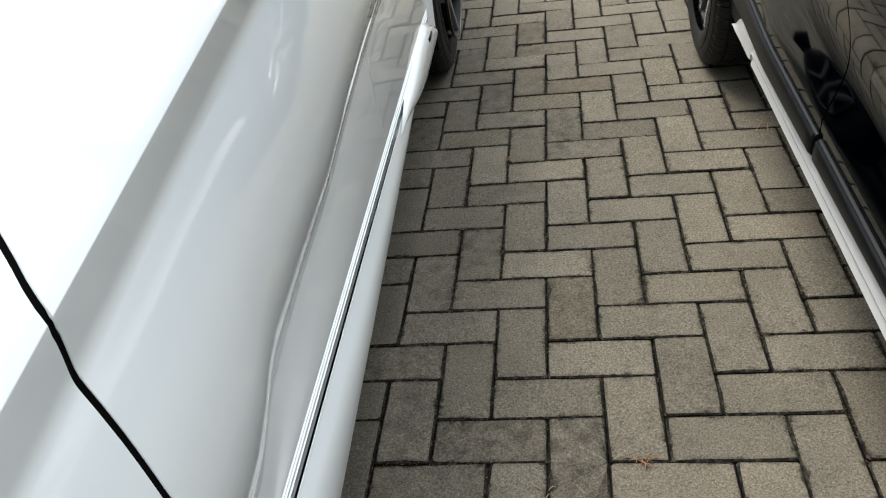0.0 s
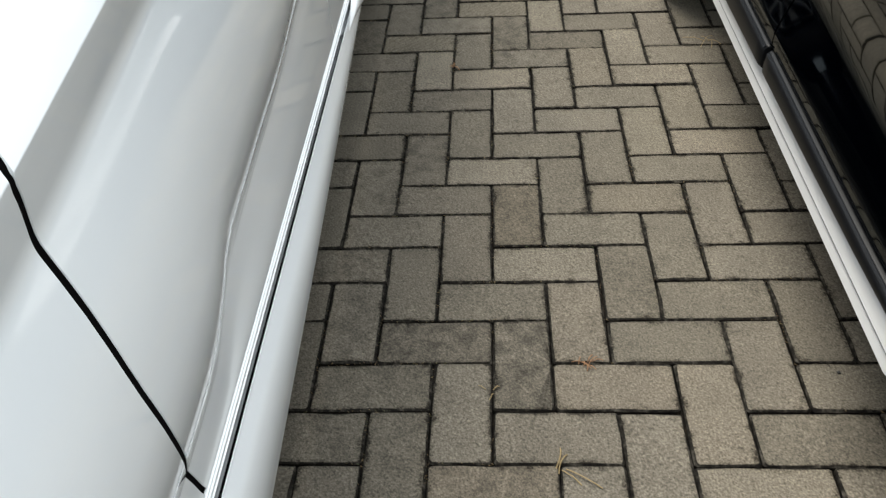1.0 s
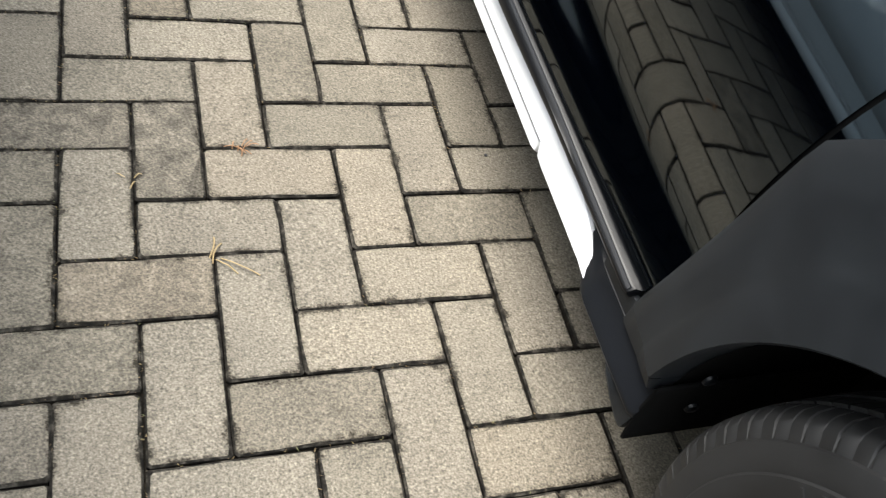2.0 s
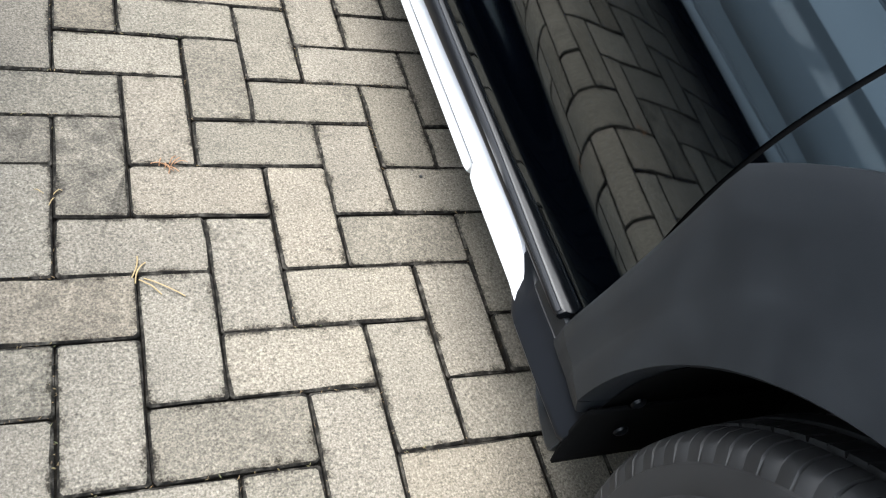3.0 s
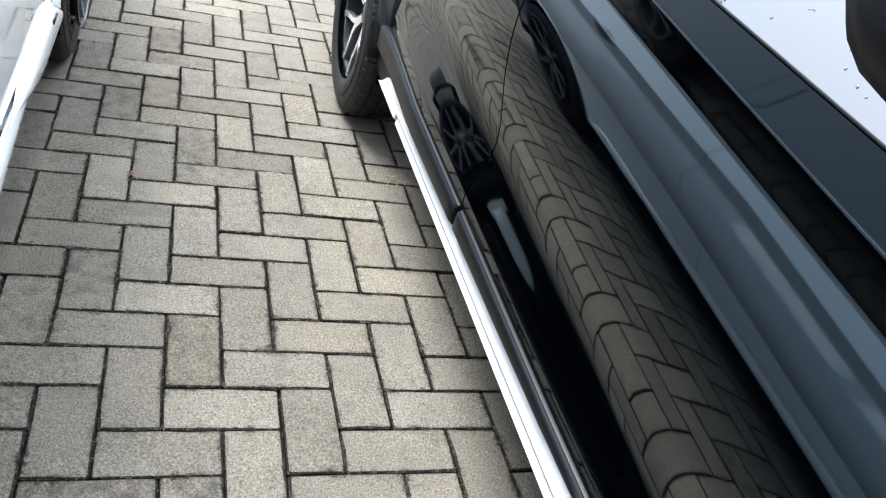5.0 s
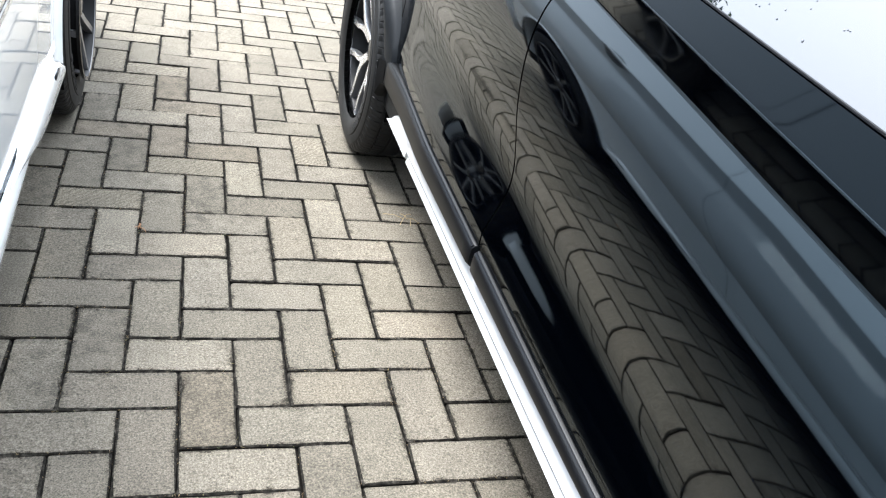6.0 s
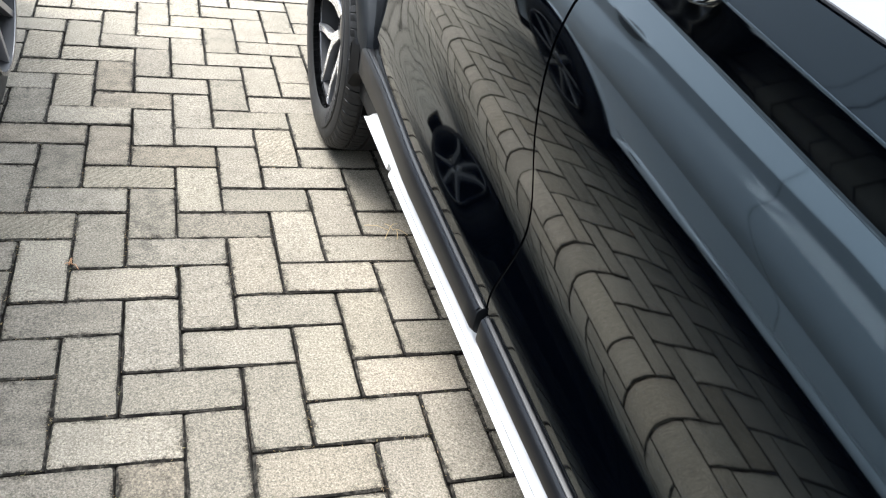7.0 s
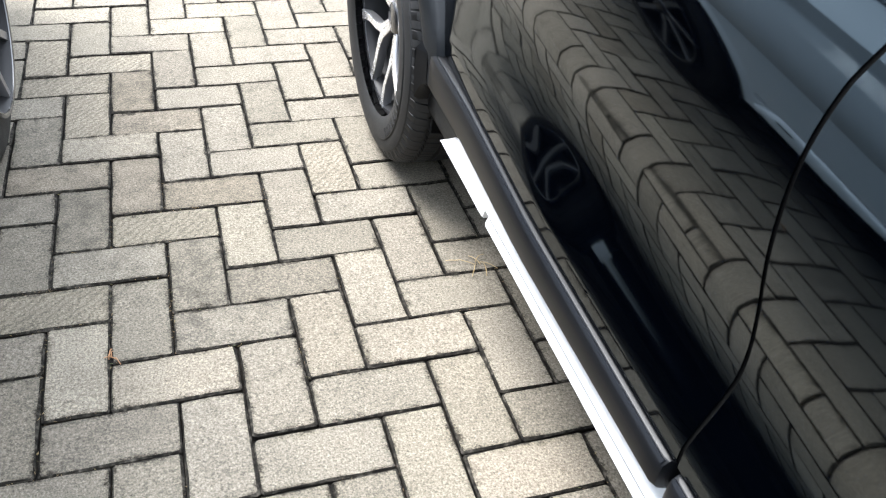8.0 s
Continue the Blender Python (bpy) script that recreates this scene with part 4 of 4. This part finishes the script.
    shell(c, W_END0, W_END1, -1.32, -0.58, 2.36, 2.58, 0.33, sed_belt, 1.72, WHITE, "van")


build_sedan()


# ---- trees beyond the white car ----
def tree(name, x, y, height, crown_r, seed):
    rng = random.Random(seed)
    root = new(name)
    root.location = (x, y, 0)
    tagged(root, "broad green tree with dense dark foliage", "tree", "trees")
    bm = bmesh.new()
    limbs = [((0, 0, -0.05), (0.15, 0.1, height * 0.5), 0.20, 0.12)]
    for k in range(7):
        a = k * 2.4 + rng.random()
        r = crown_r * rng.uniform(0.4, 0.75)
        limbs.append(((0.12, 0.08, height * rng.uniform(0.32, 0.48)), (r * math.cos(a), r * math.sin(a), height * rng.uniform(0.62, 0.88)), 0.08, 0.025))
    for p, q, r0, r1 in limbs:
        p, q = Vector(p), Vector(q)
        ax = (q - p).normalized()
        s = ax.orthogonal().normalized()
        t = ax.cross(s)
        rows = []
        for u in range(6):
            f = u / 5
            c = p.lerp(q, f) + Vector((0.05 * math.sin(7 * f + seed), 0.05 * math.cos(5 * f), 0))
            rr = r0 + (r1 - r0) * f
            rows.append([bm.verts.new(c + rr * (math.cos(b) * s + math.sin(b) * t) + Vector((x, y, 0))) for b in spread(0, 2 * math.pi * 7 / 8, 8)])
        for u in range(5):
            for v in range(8):
                bm.faces.new((rows[u][v], rows[u + 1][v], rows[u + 1][(v + 1) % 8], rows[u][(v + 1) % 8]))
    part("trunk", bm, BARK, root, "brown bark trunk and limbs")
    verts, faces = [], []
    centres = []
    for k in range(70):
        a, b = rng.uniform(0, 6.283), rng.uniform(-0.6, 1.0)
        r = crown_r * rng.uniform(0.35, 1.0)
        centres.append((r * math.cos(a) * math.sqrt(max(0.1, 1 - b * b * 0.7)), r * math.sin(a) * math.sqrt(max(0.1, 1 - b * b * 0.7)), height * 0.70 + b * height * 0.30))
    for cx, cy, cz in centres:
        rad = crown_r * rng.uniform(0.16, 0.30)
        for k in range(300):
            d = Vector((rng.gauss(0, 1), rng.gauss(0, 1), rng.gauss(0, 0.8))).normalized() * rad * rng.uniform(0.5, 1.1)
            n = Vector((rng.gauss(0, 1), rng.gauss(0, 1), rng.gauss(0, 1) + 0.8)).normalized()
            s = n.orthogonal().normalized()
            t = n.cross(s)
            L = rng.uniform(0.07, 0.14)
            o = Vector((cx + x, cy + y, cz)) + d
            i = len(verts)
            verts += [tuple(o - s * L), tuple(o + t * L * 0.42 + n * 0.02), tuple(o + s * L), tuple(o - t * L * 0.42 + n * 0.02)]
            faces.append((i, i + 1, i + 2, i + 3))
    me = bpy.data.meshes.new("crown")
    me.from_pydata(verts, [], faces)
    me.materials.append(LEAF)
    ob = new("crown", me)
    under(ob, root)
    tagged(ob, "dense green leaves", kind="stuff")


for k, (x, y, h, r) in enumerate(((-10.6, 20.0, 9.9, 3.2), (-14.2, 21.0, 11.0, 3.3), (-17.0, 18.5, 10.2, 3.2), (-8.5, 27.0, 13.0, 4.2))):
    tree("tree", x, y, h, r, 11 + k)


# ---- water drops on the dark car's glass ----
def glass_drops():
    rng = random.Random(5)
    for k in range(290):
        y = rng.uniform(-0.46, 0.14)
        zb = suv_belt(y)
        z = zb + rng.uniform(0.02, 0.24)
        w = suv_side(y)(zb) + 0.0022 + (z - zb) * 0.515 + 0.05 * (z - zb) ** 2
        if y < -0.70 + 1.18 * (z - zb):
            continue
        r = rng.choice((0.0007, 0.0008, 0.0009, 0.0011, 0.0014))
        rows = []
        for i in range(4):
            q = i / 3 * math.pi / 2
            rows.append([(y + r * math.cos(q) * math.cos(b), w - 0.6 * r * math.sin(q) + 0.0004 + (r * math.cos(q) * math.sin(b)) * 0.50, z + 1.15 * r * math.cos(q) * math.sin(b)) for b in spread(0, 2 * math.pi * 7 / 8, 8)])
        SUV.add("water_drop", rows, WATER, closed_v=True)


glass_drops()


# ---- loose litter on the paving ----
def litter(name, x, y, blades, mat, label, seed, size=0.035, wid=0.0009):
    rng = random.Random(seed)
    bm = bmesh.new()
    for k in range(blades):
        a = rng.uniform(0, 6.283)
        L = size * rng.uniform(0.5, 1.2)
        ox, oy = rng.uniform(-0.012, 0.012), rng.uniform(-0.006, 0.006)
        bend = rng.uniform(-0.9, 0.9)
        prev = None
        px, py = x + ox, y + oy
        for s in range(7):
            t = s / 6
            d = a + bend * t
            c, sn = math.cos(d), math.sin(d)
            z = 0.0022 + 0.006 * math.sin(math.pi * t) * rng.uniform(0.6, 1)
            cur = [bm.verts.new((px - q * sn, py + q * c, z + h)) for q, h in ((-wid, 0), (0, wid), (wid, 0), (0, -wid))]
            if prev:
                for v in range(4):
                    bm.faces.new((prev[v], cur[v], cur[(v + 1) % 4], prev[(v + 1) % 4]))
            prev = cur
            px, py = px + c * L / 6, py + sn * L / 6
    ob = part(name, bm, mat)
    return tagged(ob, label, "litter", "litter on the paving")


U = 0.105
litter("straw_litter", 0.55 * U, 0.0, 9, RUST, "small tuft of rust-brown dry litter in a joint", 1, 0.022)
litter("dry_straw", 0.01 * U, -2.12 * U, 4, STRAW, "bent dry straw lying across a joint", 4, 0.07, 0.0011)
litter("dry_straw", 4.7 * U, 11.2 * U, 6, STRAW, "thin dry grass stalks on the paving", 7, 0.055, 0.0009)
litter("dry_straw", -1.03 * U, -0.61 * U, 3, STRAW, "dry grass bits caught in a joint", 9, 0.02)
litter("straw_litter", -2.05 * U, 10.1 * U, 5, RUST, "tiny rust-brown dry litter in a joint", 13, 0.02)


def pebble(x, y, r):
    bm = bmesh.new()
    bmesh.ops.create_icosphere(bm, subdivisions=2, radius=r)
    for v in bm.verts:
        v.co = Vector((x, y, r * 0.75)) + Vector((v.co.x, v.co.y * 0.8, v.co.z * 0.75)) * (1 + 0.25 * noise.noise(v.co * 300))
    return tagged(part("pebble", bm, PEBBLE), "tiny dark pebble on a paving stone", "pebble", "litter on the paving")


pebble(4.62 * U, -0.22 * U, 0.0035)


# ---- dry bits in the joints ----
def joint_debris():
    rng = random.Random(33)
    verts, faces = [], []
    for k in range(6000):
        i, j = rng.randint(-6, 6), rng.randint(-10, 14)
        along_x = rng.random() < 0.5
        f = rng.random()
        x, y = ((i + f) * U, j * U) if along_x else (i * U, (j + f) * U)
        # only where a joint runs: skip lines that cross a stone
        if along_x and (i - j) % 4 == 3 or not along_x and (i - 1 - j) % 4 == 1:
            continue
        if noise.noise(Vector((x * 5.0, y * 5.0, 0.3))) + 0.35 * (x < -0.1) < rng.uniform(0.0, 0.6):
            continue
        x, y, z = x + rng.gauss(0, 0.0022), y + rng.gauss(0, 0.0022), rng.uniform(-0.0025, 0.0012)
        L, wd, a = rng.uniform(0.0012, 0.0045), rng.uniform(0.0005, 0.0011), rng.uniform(0, 6.283)
        c, s = math.cos(a), math.sin(a)
        n = len(verts)
        verts += [(x + p * c - q * s, y + p * s + q * c, z + h) for p, q, h in ((-L, 0, 0), (0, -wd, 0), (L, 0, rng.uniform(0, 0.002)), (0, wd, 0), (0, 0, wd * 1.4))]
        faces += [(n, n + 1, n + 4), (n + 1, n + 2, n + 4), (n + 2, n + 3, n + 4), (n + 3, n, n + 4)]
    me = bpy.data.meshes.new("joint_debris")
    me.from_pydata(verts, [], faces)
    me.materials.append(DEBRIS)
    return tagged(new("joint_debris", me), "dry brown bits and moss caught in the joints", "debris", kind="stuff")


joint_debris()


# ---- paving stones, laid in herringbone ----
def stone_verts(rng, L, B):
    """Top face, worn chamfer and foot of one stone, about its middle."""
    hx, hy = L / 2, B / 2
    c = rng.uniform(0.0025, 0.0055)
    outline = []
    for sx, sy, first in ((-1, -1, "y"), (1, -1, "x"), (1, 1, "y"), (-1, 1, "x")):
        pair = [(sx * hx, sy * (hy - c)), (sx * (hx - c), sy * hy)]
        outline += pair if first == "y" else pair[::-1]
        if sx * sy > 0:
            outline += [(sx * -hx * (-0.5 + 0.5 * k), sy * hy) for k in range(3)]
        else:
            outline += [(sx * hx, sy * -hy * 0.05)]
    top, mid, foot = [], [], []
    for x, y in outline:
        inset = 0.0013 + min(0.0035, rng.expovariate(900))
        top.append((x * (1 - inset / hx) + rng.uniform(-0.0004, 0.0004), y * (1 - inset / hy) + rng.uniform(-0.0004, 0.0004), rng.uniform(-0.0002, 0.0002)))
        e = rng.uniform(-0.0020, 0.0006)
        mid.append((x + math.copysign(e, x), y + math.copysign(e, y), -0.0026 - rng.uniform(0, 0.0016)))
        foot.append((x, y, -0.05))
    return top + mid + foot


def stone_faces():
    n = 16
    f = [tuple(range(n))]
    for a in (0, n):
        for k in range(n):
            f.append((a + k, a + n + k, a + n + (k + 1) % n, a + (k + 1) % n))
    return f


# stones of the lane set apart by wear, dirt and painted-in light and shade, by column and row of the bond
WORN_SHADED = {}
for kind_of, stones_of in (
        ("blotched", ((-0.5, 0), (-2, 0.5))),
        # the stones beside the van carry its shade in their colour, besides dirt
        ("stained_shaded", ((-2.5, 6), (-0.5, 12), (0, 10.5), (-2.5, 14), (-5, 1.5), (-4.5, 0), (-4, 2.5), (-5.5, 3), (-4.5, 4), (-3.5, 5), (-5, 5.5), (-4.5, 8), (-5, 9.5))),
        ("brown", ((-1.5, 15), (-1, 17.5), (-1.5, 19), (-0.5, 4), (0, 14.5), (-3, 15.5), (-1, -2.5))),
        ("dull", ((0.5, 9), (-1.5, 3), (0.5, 5), (-2, 4.5), (1, 11.5), (-3, 3.5), (-4, 6.5), (-3, 7.5), (-3.5, 9), (-4, 10.5), (-0.5, 20), (1.5, 2), (-1, 21.5), (1.5, 14), (1, -4.5), (-2.5, 2), (6, -3.5), (5.5, 2))),
        # the stones past row 22 have open-sky light put into their tone
        ("pale", ((3, 9.5), (-1, 5.5), (-2, 16.5), (2.5, 11), (0.5, 13), (3, -2.5), (2, -3.5), (2.5, 7), (3.5, 8), (-2.5, 10), (1, 23.5), (0, 22.5), (-3, 23.5), (0, 2.5))),
        ("warm", ((1.5, 10), (1, -0.5), (4, 6.5), (-1, 9.5), (2, 4.5), (4, -5.5), (2.5, -1), (0.5, 1))),
        ("scored", ((-2.5, 18), (-3.5, 21), (-1, 13.5), (-3, 19.5), (-3, 11.5), (-2, 20.5), (2.5, 15)))):
    for at in stones_of:
        WORN_SHADED[at] = kind_of


def lay_paving():
    rng = random.Random(21)
    faces = stone_faces()
    meshes = []
    for k in range(10):
        shape = stone_verts(rng, 0.2062, 0.1012)
        kinds = {}
        for look_of, mat in PAVERS.items():
            me = bpy.data.meshes.new("paving_stone")
            me.from_pydata(shape, [], faces)
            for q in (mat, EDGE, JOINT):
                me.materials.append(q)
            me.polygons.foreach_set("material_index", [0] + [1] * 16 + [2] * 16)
            kinds[look_of] = me
        meshes.append(kinds)
    paving = new("pavement")
    paving.location = (0, 0, 0)
    tagged(paving, "grey-brown concrete pavers laid in herringbone", "pavement", kind="structure")
    near, far = [], []
    for j in range(-42, 110):
        for i in range(-58, 58):
            k = (i - j) % 4
            if k == 1:
                near.append((i + 1.0, j + 0.5, 0))
            elif k == 3:
                near.append((i + 0.5, j, 1))
    stones = []
    for i, j, turn in near:
        x, y = i * U, j * U
        stones.append((x, y, turn, -0.46 < x < 0.66 and -0.98 < y < 4.6))
    parts = sorted((s for s in stones if s[3]), key=lambda s: s[1])[:298]
    chosen = {(s[0], s[1]) for s in parts}
    verts, fcs = [], []
    shapes = [stone_verts(rng, 0.2062, 0.1012) for _ in range(8)]
    for x, y, turn, _ in stones:
        dx, dy, dz = rng.gauss(0, 0.0006), rng.gauss(0, 0.0006), rng.gauss(0, 0.0010)
        rot = rng.gauss(0, 0.0035) + (math.pi / 2 if turn else 0) + (math.pi if rng.random() < 0.5 else 0)
        tx, ty = rng.gauss(0, 0.004), rng.gauss(0, 0.006)
        m = Matrix.Translation((x + dx, y + dy, dz)) @ Euler((tx, ty, rot)).to_matrix().to_4x4()
        if (x, y) in chosen:
            # towards the van, plain stones take a dirt tone with its shade painted in
            ob = new("paving_stone", rng.choice(meshes)[WORN_SHADED.get((round(x / U, 1), round(y / U, 1)), "grimy_shaded" if x < -0.2 and y < 1.9 else "plain")])
            ob.parent = paving
            ob.matrix_basis = m
        else:
            base = len(verts)
            verts += [tuple(m @ Vector(p)) for p in rng.choice(shapes)]
            fcs += [tuple(base + q for q in f) for f in faces]
    me = bpy.data.meshes.new("paving_stones_around")
    me.from_pydata(verts, [], fcs)
    me.materials.append(PAVER_FAR)
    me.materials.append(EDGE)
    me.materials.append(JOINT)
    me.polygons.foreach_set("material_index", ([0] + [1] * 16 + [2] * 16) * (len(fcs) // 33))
    ob = new("paving_stones_around", me)
    ob.parent = paving
    tagged(ob, "further concrete pavers of the same yard", kind="stuff")


lay_paving()
